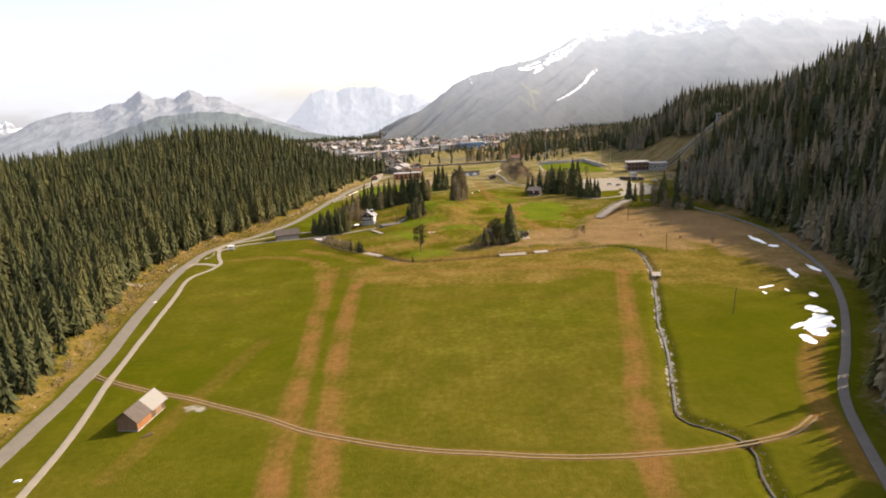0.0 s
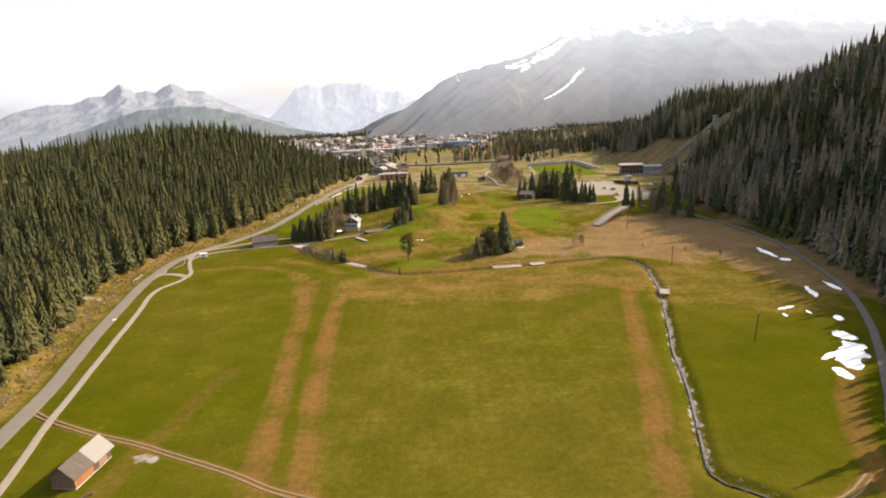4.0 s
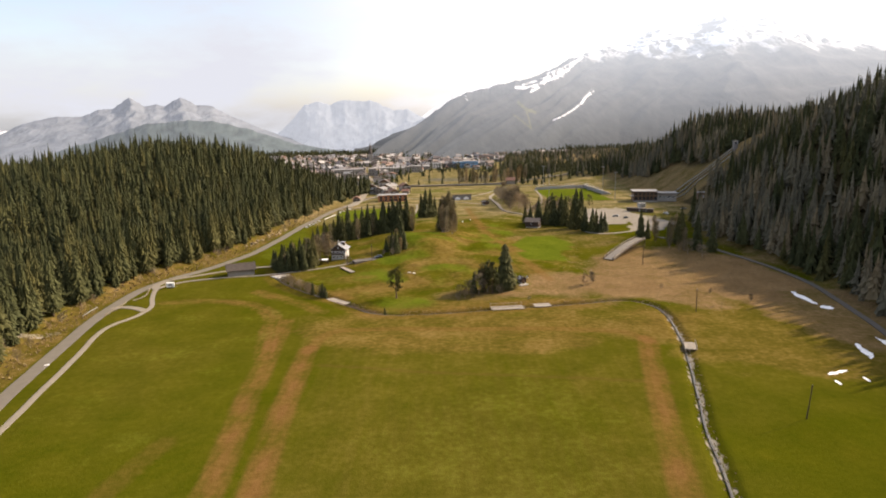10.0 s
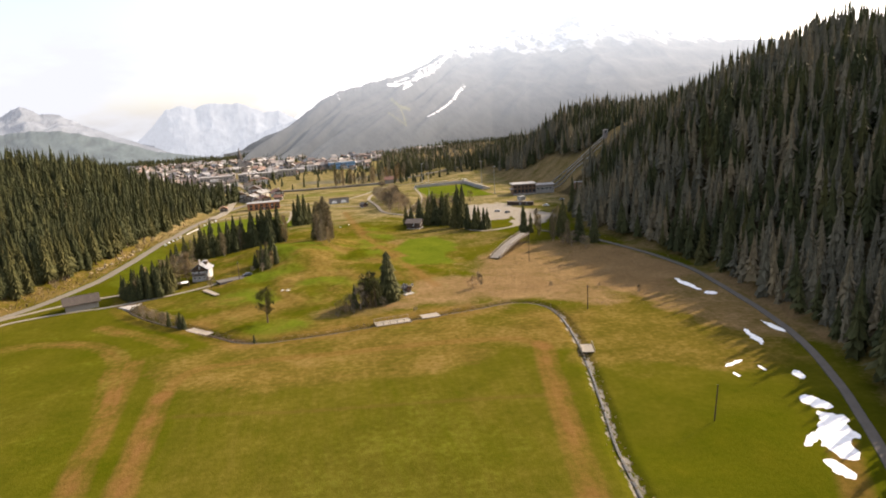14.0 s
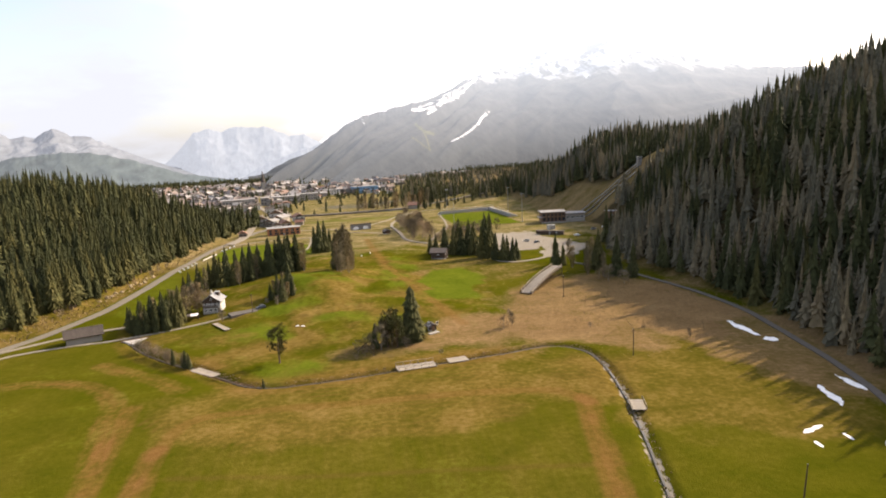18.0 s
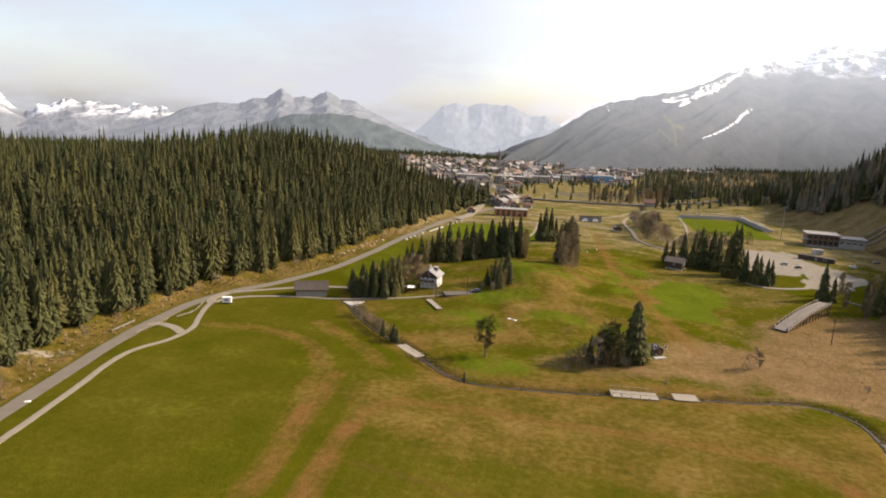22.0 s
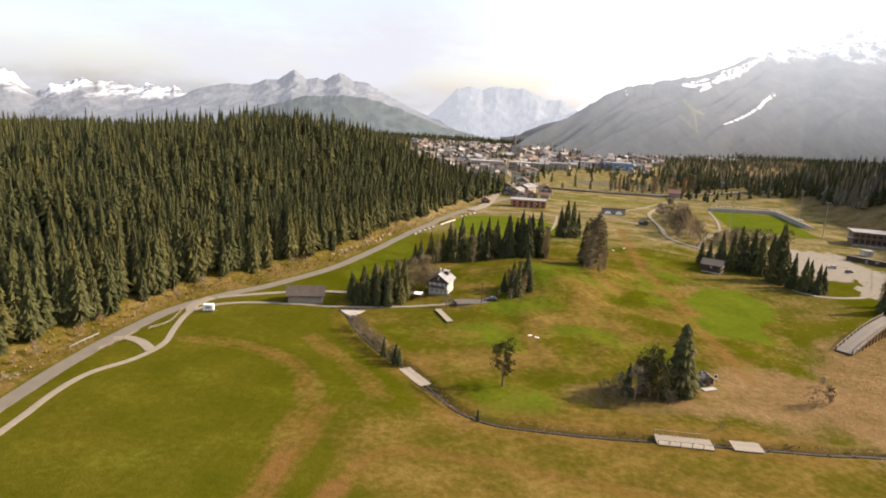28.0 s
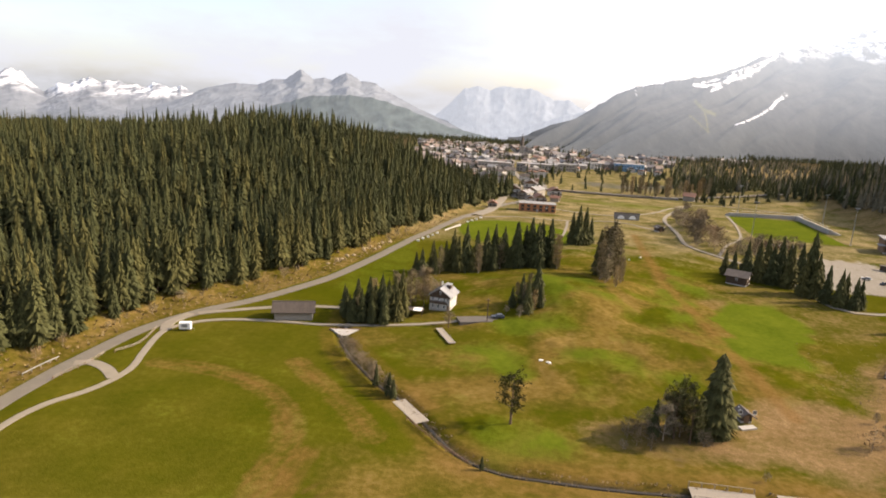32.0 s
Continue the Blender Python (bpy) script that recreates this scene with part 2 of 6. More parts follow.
def wave(x, y, size, seed, octaves=4):
    """Cheap smooth noise, about -1 to 1, for whole arrays."""
    r = np.random.RandomState(seed)
    x, y = np.asarray(x, float), np.asarray(y, float)
    out = np.zeros(np.broadcast(x, y).shape)
    amp, total = 1.0, 0.0
    for o in range(octaves):
        for _ in range(4):
            a, p = r.uniform(0, 2 * math.pi, 2)
            s = size / 2**o * r.uniform(0.7, 1.4)
            out = out + amp * np.sin((x * math.cos(a) + y * math.sin(a)) * 2 * math.pi / s + p + 1.3 * np.sin((x * math.sin(a) - y * math.cos(a)) * 2 * math.pi / s / 1.7 + p * 3))
        total += 2.2 * amp
        amp *= 0.5
    return out / total


def along(x, y, line):
    """How far points lie from a polyline."""
    x, y = np.asarray(x, float), np.asarray(y, float)
    best = np.full(np.broadcast(x, y).shape, 1e9)
    for (ax, ay), (bx, by) in zip(line[:-1], line[1:]):
        ux, uy = bx - ax, by - ay
        k = np.clip(((x - ax) * ux + (y - ay) * uy) / (ux * ux + uy * uy + 1e-9), 0, 1)
        best = np.minimum(best, np.hypot(x - ax - k * ux, y - ay - k * uy))
    return best


def blob(x, y, cx, cy, rx, ry, turn=0.0):
    c, s = math.cos(radians(turn)), math.sin(radians(turn))
    u, v = (x - cx) * c + (y - cy) * s, -(x - cx) * s + (y - cy) * c
    return np.hypot(u / rx, v / ry)


def curve(points, step=2.0):
    """A smooth line through a few points."""
    p = [Vector(q) for q in points]
    p = [2 * p[0] - p[1], *p, 2 * p[-1] - p[-2]]
    out = []
    for a, b, c, d in zip(p, p[1:], p[2:], p[3:]):
        k = max(1, int((c - b).length / step))
        for i in range(k):
            t = i / k
            out.append(0.5 * (2 * b + (c - a) * t + (2 * a - 5 * b + 4 * c - d) * t * t + (3 * b - a - 3 * c + d) * t**3))
    return [(q.x, q.y) for q in [*out, p[-2]]]


ROAD = curve([(-99, -260), (-104, -60), (-106, 40), (-109, 90), (-115, 137), (-125, 185), (-135, 240), (-138, 270), (-137, 294), (-131, 312), (-118, 340), (-109, 371), (-104, 411), (-101, 452), (-97, 490), (-92, 540), (-78, 620), (-62, 700), (-60, 820), (-80, 950)], 4)
PATH = curve([(-66, -260), (-82, -40), (-90, 40), (-96, 85), (-104, 120), (-112, 162), (-120, 205), (-125, 228), (-125, 240), (-121, 252), (-121, 264), (-126, 276), (-131, 292), (-127, 302), (-116, 309), (-102, 312), (-86, 315), (-66, 321), (-49, 328), (-36, 335)], 3)
PATH_LOOP = curve([(-121, 258), (-127, 262), (-134, 264), (-137, 262)], 2)
PATH_LOOP_2 = curve([(-131, 292), (-134, 298), (-133, 308)], 2)
PATH_WEST = curve([(-131, 309), (-116, 322), (-100, 330), (-84, 333)], 3)
FARM = curve([(-116, 131), (-108, 124), (-92, 115), (-76, 108), (-63, 101), (-50, 94), (-39, 87), (-27, 82), (-10, 76), (8, 73), (26, 71), (44, 71), (58, 73), (71, 77), (80, 84)], 3)
STREAM = curve([(-84, 332), (-81, 318), (-79, 308), (-70, 294), (-57, 280), (-45, 270), (-35, 259), (-28, 252), (-18, 248), (-3, 249), (12, 251), (34, 255), (58, 259), (75, 262), (85, 255), (86, 240), (82, 215), (77, 194), (70, 168), (65, 150), (60, 126), (53, 100), (50, 87), (54, 82), (59, 77), (60, 70), (57, 58), (56, 30), (50, -20), (42, -260)], 3)
TRACKS = [curve(q, 4) for q in ([(-59, 240), (-54, 179), (-49, 139), (-46, 107), (-42, 73), (-36, 30), (-30, -60), (-26, -250)], [(-44, 210), (-42, 171), (-39, 133), (-35, 106), (-32, 77), (-26, 30), (-20, -60), (-16, -250)], [(70, 214), (57, 157), (49, 119), (44, 101), (40, 81), (35, 40), (26, -60), (20, -250)])]
BAND = curve([(-44, 208), (-40, 226), (-26, 230), (10, 228), (45, 226), (64, 222), (70, 212)], 4)
RUTS = [curve(q, 4) for q in ([(-117, 271), (-100, 271), (-85, 267), (-73, 258), (-66, 247), (-63, 232), (-58, 205)], [(-82, 284), (-70, 273), (-58, 263), (-48, 252)])]
BAND_2 = curve([(-50, 238), (-34, 242), (0, 240), (40, 240), (74, 236)], 4)
EAST_ROAD = curve([(54, -260), (62, -20), (68, 20), (80, 60), (92, 93), (109, 121), (131, 160), (148, 201), (158, 248), (162, 280), (161, 310), (154, 345), (146, 372), (132, 396)], 4)
RING = curve([(112, 140), (104, 128), (96, 116), (89, 102), (84, 88), (78, 60)], 3)


def west_edge(y):
    return np.interp(y, [-100, 50, 110, 180, 237, 271, 316, 340, 375, 408, 465, 512, 600, 690, 760], [-113, -114, -117.5, -134, -148, -149, -146, -134, -122, -115, -110, -104, -93, -76, -80])


def east_edge(y):
    return np.interp(y, [-100, 40, 93, 121, 160, 201, 251, 300, 352, 400, 450, 520, 620, 700, 820], [70, 80, 97, 116, 141, 156, 165, 169, 162, 158, 172, 190, 184, 195, 205])


def valley(y):
    return -22 * smooth(430, 1250, y) - 14 * smooth(1450, 1900, y) - 160 * smooth(2000, 3200, y)


def land(x, y):
    """Height of the ground."""
    x, y = np.asarray(x, float), np.asarray(y, float)
    z = valley(y) + 0.25 * wave(x, y, 60, 3, 3)
    # forested hill to the west
    d = west_edge(y) - x
    top = np.interp(y, [0, 120, 220, 320, 420, 530], [11, 11, 14, 22, 33, 42]) + 3 * wave(x, y, 160, 8, 2)
    flank = np.interp(y, [330, 500], [150, 100])
    z = z + (2.5 * smooth(-2, 7, d) + top * smooth(0, 1, d / flank)) * (1 - smooth(550, 780, y)) * (1 - 0.45 * smooth(120, 270, d)) * (1 - smooth(450, 1100, -x)) - 120 * smooth(1000, 2600, -x)
    # steep hill with the ski jump to the east
    e = x - east_edge(y)
    rise = np.interp(y, [0, 200, 400, 540, 640, 760, 900, 1100, 1300], [68, 86, 103, 70, 58, 54, 32, 8, 0])
    z = z + (1.5 * smooth(-2, 8, e) + rise * (0.48 * smooth(0, 75, e) + 0.52 * smooth(20, 190, e))) * (1 - 0.9 * smooth(900, 2500, x))
    # the shoulder that carries the ski jump, and the wooded knob beyond it
    z = z + 15 * np.exp(-(blob(x, y, 250, 534, 42, 42) ** 2)) + 25 * np.exp(-(blob(x, y, 282, 705, 62, 52) ** 2))
    # low wooded knolls before the town
    z = z + 16 * np.exp(-(blob(x, y, 235, 890, 110, 60, 50) ** 2)) + 9 * np.exp(-(blob(x, y, 130, 930, 60, 70) ** 2))
    # the hillock in the middle
    z = z + 3.5 * np.exp(-(blob(x, y, -8, 335, 55, 45) ** 2)) + 3.0 * np.exp(-(blob(x, y, 10, 430, 60, 70) ** 2)) + 2.5 * np.exp(-(blob(x, y, -20, 370, 30, 22) ** 2))
    z = z + 3.6 * np.exp(-(blob(x, y, -13, 378, 26, 30, 15) ** 2)) + 1.3 * np.exp(-(blob(x, y, -4, 350, 13, 9, 30) ** 2)) + 1.4 * np.exp(-(blob(x, y, 9, 386, 9, 16) ** 2)) + 1.2 * np.exp(-(blob(x, y, -30, 392, 14, 12) ** 2))
    z = z + 0.75 * wave(x, y, 34, 77, 3) * (1 - smooth(0.7, 1.1, blob(x, y, 0, 385, 55, 115)))
    # terraced ground under the stadium
    k = 1 - smooth(0.9, 1.15, blob(x, y, 125, 560, 80, 110))
    z = z * (1 - k) + 1.0 * k
    return z


def sheet(name, xs, ys, zs, mat, label, category, attrs=None, smooth_it=True):
    """A grid mesh from two axes and heights."""
    nx, ny = len(xs), len(ys)
    gx, gy = np.meshgrid(xs, ys)
    co = np.stack([gx, gy, zs], -1).reshape(-1, 3)
    i = np.arange(nx * ny).reshape(ny, nx)
    quads = np.stack([i[:-1, :-1], i[:-1, 1:], i[1:, 1:], i[1:, :-1]], -1).reshape(-1, 4)
    return raw(name, co, quads, mat, label, category, attrs, smooth_it)


def raw_mesh(name, co, faces, mat, attrs=None, smooth_it=False):
    """A mesh of one kind of polygon from arrays."""
    me = bpy.data.meshes.new(name)
    co, faces = np.asarray(co, np.float32), np.asarray(faces, np.int32)
    n, k = faces.shape
    me.vertices.add(len(co))
    me.vertices.foreach_set("co", co.ravel())
    me.loops.add(n * k)
    me.loops.foreach_set("vertex_index", faces.ravel())
    me.polygons.add(n)
    me.polygons.foreach_set("loop_start", np.arange(n, dtype=np.int32) * k)
    me.polygons.foreach_set("use_smooth", np.full(n, smooth_it))
    me.update(calc_edges=True)
    for key, v in (attrs or {}).items():
        me.attributes.new(key, "FLOAT", "POINT").data.foreach_set("value", np.asarray(v, np.float32).ravel())
    me.materials.append(mat)
    return me


def raw(name, co, faces, mat, label="", category="", attrs=None, smooth_it=False, kind="structure"):
    return tagged(new(name, raw_mesh(name, co, faces, mat, attrs, smooth_it)), label, category, kind=kind)


def axis_values(lo, hi, a, b, step, grow=1.16):
    v = list(np.arange(a, b, step))
    s, q = step, a
    while q > lo:
        s *= grow
        q -= s
        v.insert(0, q)
    s, q = step, v[-1]
    while q < hi:
        s *= grow
        q += s
        v.append(q)
    return np.array(v)


GX, GY = axis_values(-4600, 4600, -162, 172, 1.0, 1.07), axis_values(-1500, 4700, 30, 300, 1.0, 1.02)
gx, gy = np.meshgrid(GX, GY)
gz = land(gx, gy)
ds = along(gx, gy, STREAM)
bed = np.where(gy > 235, 1.5, 1.9)
gz = gz - 1.0 * (1 - smooth(0.6, bed + 1.0, ds))
for line, w in ((ROAD, 3.6), (PATH, 1.8), (EAST_ROAD, 2.2), (FARM, 1.6)):
    k = 1 - smooth(w, w + 3, along(gx, gy, line))
    gz = gz - 0.12 * k
rough = wave(gx, gy, 30, 5, 4)
mask = {}
tr = np.minimum(np.minimum(along(gx, gy, TRACKS[0]), along(gx, gy, TRACKS[1])), along(gx, gy, TRACKS[2]))
WORN = [(-40, 272), (-22, 292), (-12, 306), (2, 330), (6, 372), (2, 400)]
PISTE = curve([(50, 295), (45, 318), (34, 374), (25, 440), (20, 542)], 4)
SKI_RUT = curve([(36, 312), (31, 339), (26, 390), (21, 441)], 4)
lines = 0.5 + 0.5 * np.sin(2 * math.pi * tr / 2.3)
mask["earth"] = np.clip((0.46 + 0.42 * wave(gx, gy, 26, 9, 4) + 0.28 * lines) * (1 - smooth(1.4, 5.2, tr)) * (1 - 0.3 * smooth(185, 236, gy)) + 0.3 * (1 - smooth(1.5, 5, along(gx, gy, [(-66, 148), (-73, 110), (-78, 70)]))) + 0.5 * (1 - smooth(0.8, 3.8, along(gx, gy, PISTE)))  + 0.6 * (1 - smooth(1.5, 4.5, along(gx, gy, RING))) + 0.62 * (1 - smooth(0.6, 2.4, along(gx, gy, FARM))) + 0.42 * (1 - smooth(1.2, 3.5, along(gx, gy, BAND))) + 0.30 * (1 - smooth(1.5, 5, np.abs(ds - 4))) * (gx < 60) * (gy > 235), 0, 1)
wx_, wy_ = gx + 7 * wave(gx, gy, 34, 51, 4), gy + 9 * wave(gx, gy, 40, 52, 4)
mead = 1 - smooth(0.8, 1.1, blob(gx, gy, 18, 234, 76, 33, 3) + 0.15 * wave(gx, gy, 40, 14, 3))
right = 1 - smooth(0.75, 1.1, blob(gx, gy, 116, 218, 46, 42, 10) + 0.2 * wave(gx, gy, 30, 18, 3))
hill = 1 - smooth(0.8, 1.05, blob(gx, gy, -5, 355, 85, 105))
far = smooth(420, 520, gy)
road_x = np.interp(gy, [-60, 40, 90, 137, 185, 240, 270, 294, 312, 340, 371, 411, 452, 490, 540, 620], [-104, -106, -109, -115, -125, -135, -138, -137, -131, -118, -109, -104, -101, -97, -92, -78])
verge = smooth(2.5, 4.5, road_x - gx) * smooth(-10, -2, gx - west_edge(gy)) * (gy < 600)
mask["dry"] = np.clip(0.62 * mead + 0.5 * right + 0.36 * hill + 0.10 * far + 0.55 * rough * hill + 0.25 * rough * far + 0.5 * hill * (1 - smooth(1.5, 6, along(wx_, wy_, WORN))) + 0.25 * rough * mead + 0.6 * verge + 0.5 * (1 - smooth(3, 11, along(wx_, wy_, PISTE))) + 0.35 * (1 - smooth(4, 12, along(wx_, wy_, WORN))), 0, 1)
mask["heath"] = np.clip(0.24 * verge + 0.62 * (1 - smooth(0.75, 1.1, blob(gx, gy, 143, 258, 26, 72, 4) + 0.15 * wave(gx, gy, 30, 19, 3))) + 0.78 * (1 - smooth(0.5, 1.15, blob(wx_, wy_, 62, 284, 36, 26))) + 0.78 * (1 - smooth(0.75, 1.1, blob(gx, gy, 116, 308, 50, 60, -8) + 0.2 * wave(gx, gy, 45, 17, 3))) + 0.35 * (1 - smooth(0.7, 1.1, blob(gx, gy, 75, 400, 40, 40))) + 0.5 * smooth(-6, 4, gx - east_edge(gy)) * (gy > 40) + 0.5 * (1 - smooth(0.6, 1.1, blob(gx, gy, 16, 272, 24, 10))), 0, 1)
arcs = np.minimum(along(gx, gy, RUTS[0]), along(gx, gy, RUTS[1]))
mask["dry"] = np.clip(mask["dry"] + (0.42 + 0.3 * rough) * (1 - smooth(1.0, 6.0, arcs)), 0, 1)
mask["earth"] = np.clip(mask["earth"] + (0.22 + 0.2 * np.sin(2 * math.pi * arcs / 2.3) + 0.25 * wave(gx, gy, 16, 68, 3)) * (1 - smooth(2.0, 6.0, arcs)), 0, 1)
# far dry grass, paled and dulled in its colour to imitate haze
mask["hazy_straw"] = np.clip((0.62 + 0.4 * rough) * far , 0, 1)
mask["yard"] = np.clip((0.7 + 0.35 * wave(gx, gy, 90, 27, 3)) * smooth(820, 950, gy) * (1 - smooth(0.7, 1.1, blob(wx_, wy_, 30, 930, 70, 60))), 0, 1)
mid_field = smooth(-42, -34, gx) * (1 - smooth(52, 66, gx - 0.12 * (gy - 150))) * (1 - smooth(205, 222, gy))
mask["mown"] = np.clip(0.55 * mid_field + 0.3 * mead + 0.3 * right, 0, 1)
bd = along(gx, gy, BAND)
turning = (1 - smooth(16, 26, bd)) * (mead > 0.3) * smooth(-0.1, 0.4, wave(gx, gy, 38, 33, 2))
mask["rut"] = np.clip(0.85 * turning * smooth(0.4, 0.95, np.sin(2 * math.pi * (bd + 0.6 * wave(gx, gy, 25, 34, 2)) / 3.1)) + (0.8 + 0.5 * rough) * (1 - smooth(0.5, 2.0, along(gx + 0.2 * (wx_ - gx), gy, SKI_RUT))) + 0.5 * (1 - smooth(0.5, 1.3, along(gx, gy, [(-38, 196), (-10, 190), (30, 184), (66, 178)]))), 0, 1)
field_w = (1 - smooth(-58, -44, gx)) * smooth(95, 105, gy) * (1 - smooth(296, 312, gy)) * smooth(-122, -116, gx)
mask["lush"] = np.clip((0.14 + 0.12 * rough) * field_w + (0.10 + 0.35 * wave(gx, gy, 22, 66, 4)) * hill + 1.1 * (1 - smooth(0.55, 1.1, blob(wx_, wy_, 56, 365, 17, 44, -12))) + 1.2 * (1 - smooth(0.85, 1.05, blob(gx + 0.25 * (wx_ - gx), gy, -50, 508, 36, 46, 15))) + 0.45 * (1 - smooth(0.5, 1.1, blob(wx_, wy_, -95, 400, 16, 80, 5))) + 0.6 * (1 - smooth(0.3, 1.2, blob(wx_, wy_, -18, 262, 17, 11))) + 0.62 * (1 - smooth(0.3, 1.2, blob(wx_, wy_, -32, 303, 17, 11, 20))) + 0.55 * (1 - smooth(0.3, 1.2, blob(wx_, wy_, -22, 332, 15, 11))) + 0.55 * (1 - smooth(0.3, 1.2, blob(wx_, wy_, -14, 372, 19, 28))) + 0.5 * (1 - smooth(0.3, 1.2, blob(wx_, wy_, 32, 395, 9, 70, -8))) + 0.45 * (1 - smooth(0.3, 1.2, blob(wx_, wy_, 8, 310, 22, 12))) + 0.5 * (1 - smooth(0.5, 1.1, blob(wx_, wy_, 20, 710, 90, 26))) + 0.85 * (1 - smooth(0.95, 1.0, np.maximum(np.abs((gx - 119) + (gy - 606) * 0.05) / 27, np.abs(gy - 606) / 48))) + 0.25 * (1 - smooth(0.5, 1.1, blob(wx_, wy_, 15, 150, 40, 50))), 0, 1)
forest_w = smooth(4, 12, west_edge(gy) - gx) * (1 - smooth(640, 720, gy))
jump_run = np.maximum(1 - smooth(20, 30, along(gx, gy, [(170, 600), (243, 537), (268, 517)])), smooth(560, 600, gy) * (1 - smooth(40, 60, gx - east_edge(gy))))
forest_e = smooth(4, 12, gx - east_edge(gy)) * (1 - smooth(800, 900, gy)) * (1 - jump_run)
# forest floor; the blob at (11, 269) paints the broad spruce's cast shadow
mask["litter_shade"] = np.clip(0.45 * (1 - smooth(0.4, 1.1, blob(wx_, wy_, 11, 269, 15, 7))) + forest_w + forest_e + 0.75 * (1 - smooth(0.6, 2.2, ds)) * (gy > 243) + smooth(1750, 1950, gy) + smooth(300, 420, gx - 0.1 * gy) * (gy > 700) + smooth(200, 300, -gx - 0.1 * gy) * (gy > 500) * (gy < 1400) + smooth(300, 340, -gx) * (gy < 800) + smooth(0.25, 0.3, -gx / np.maximum(gy, 100)) * (gy > 700), 0, 1)
mask["gravel"] = np.clip((0.56 + 0.5 * wave(gx, gy, 7, 61, 3)) * (1 - smooth(0.2, 0.9, np.abs(ds - 0.8))) * (gy < 245) * (gy > 88) + 0.75 * (1 - smooth(0.8, 1.05, blob(wx_, wy_, 122, 478, 28, 44, -15))) + 0.7 * (1 - smooth(0.8, 1.05, blob(wx_, wy_, 143, 440, 13, 36, -25))) + 0.62 * (1 - smooth(0.3, 1.1, blob(gx, gy, -71, 101.5, 6.5, 3.2, -20) + 0.2 * wave(gx, gy, 5, 62, 3))) + 0.5 * (1 - smooth(1.5, 4, along(gx, gy, [(-142, 232), (-152, 222), (-146, 205)]))), 0, 1)
sn = np.minimum(blob(gx, gy, 113, 142, 3.8, 13, -36), np.minimum(blob(gx, gy, 120, 156, 3, 4), np.minimum(blob(gx, gy, 103, 130, 2, 4), blob(gx, gy, 108, 142, 6, 1.2, 30))))
for patch in ((134, 199, 1.4, 7, -15), (148, 260, 1.8, 11, 0), (149, 246, 2.8, 2, 0), (146, 205, 1.4, 7, 0), (127, 171, 1.4, 3.5, -20), (116, 183, 4, 0.8, 20), (112, 176, 0.9, 2, 0), (121, 178, 0.8, 2, 0)):
    sn = np.minimum(sn, blob(gx, gy, *patch))
mask["snow"] = np.clip(0.9 * (1 - smooth(0.75, 1.15, sn + 0.34 * wave(gx, gy, 8, 6, 4))), 0, 1)
ground = sheet("ground", GX, GY, gz, M["ground"], "spring meadow with green grass, dry brown tracks and bare earth", "ground", mask)


def ribbon(name, line, width, mat, lift, label, category, kerb=0.0):
    """A road laid over the ground, a little proud of it, with sides."""
    p = np.array(line)
    t = np.gradient(p, axis=0)
    t /= np.linalg.norm(t, axis=1)[:, None]
    nrm = np.stack([-t[:, 1], t[:, 0]], 1)
    mid = land(p[:, 0], p[:, 1]) + lift
    co, n = [], len(p)
    for off, dz in ((-0.5, -0.4), (-0.5, 0.0), (0.0, 0.03), (0.5, 0.0), (0.5, -0.4)):
        q = p + nrm * (off * width)
        co.append(np.column_stack([q, mid + dz]))
    co = np.concatenate(co)
    faces = []
    for k in range(4):
        a = np.arange(n - 1) + k * n
        faces.append(np.stack([a + n, a + n + 1, a + 1, a], 1))
    return raw(name, co, np.concatenate(faces), mat, label, category, smooth_it=False)


ribbon("road", ROAD, 4.7, M["asphalt"], 0.05, "grey asphalt valley road along the forest edge", "road")
ribbon("path", PATH, 1.9, M["path"], 0.06, "pale asphalt cycle path beside the meadow", "path")
ribbon("path_loop_1", PATH_LOOP, 3.2, M["path"], 0.10, "asphalt spur joining the path to the road", "path")
ribbon("path_loop_2", PATH_LOOP_2, 3.4, M["path"], 0.11, "asphalt fork of the path by the white trailer", "path")
ribbon("path_west", PATH_WEST, 2.6, M["lane"], 0.12, "gravel lane behind the field barn", "path")
ribbon("forest_road", EAST_ROAD, 2.4, M["shade_lane"], 0.12, "lane at the foot of the eastern hill, coloured darker for shade", "road")
for k, s in enumerate((-0.62, 0.62)):
    p = np.array(FARM)
    t = np.gradient(p, axis=0)
    t /= np.linalg.norm(t, axis=1)[:, None]
    ribbon(f"farm_track_{k + 1}", p + np.stack([-t[:, 1], t[:, 0]], 1) * s, 0.5, M["gravel"], -0.04, "pale gravel wheel rut of the farm track", "farm track")
cut = min(range(len(STREAM)), key=lambda k: abs(STREAM[k][1] - 240) + abs(STREAM[k][0] - 86))
ribbon("stream_upper", STREAM[: cut + 1], 0.8, M["mud"], -0.82, "narrow dark ditch stream between grassy banks", "stream")
bend = min(range(len(STREAM)), key=lambda k: abs(STREAM[k][1] - 90) + abs(STREAM[k][0] - 51))
ribbon("stream_lower", STREAM[cut : bend + 1], 0.65, M["water"], -0.66, "narrow stream over a pale gravel bed", "stream")
ribbon("stream_ditch", STREAM[bend:], 0.55, M["mud"], -0.7, "narrow dark ditch below the farm track", "stream")

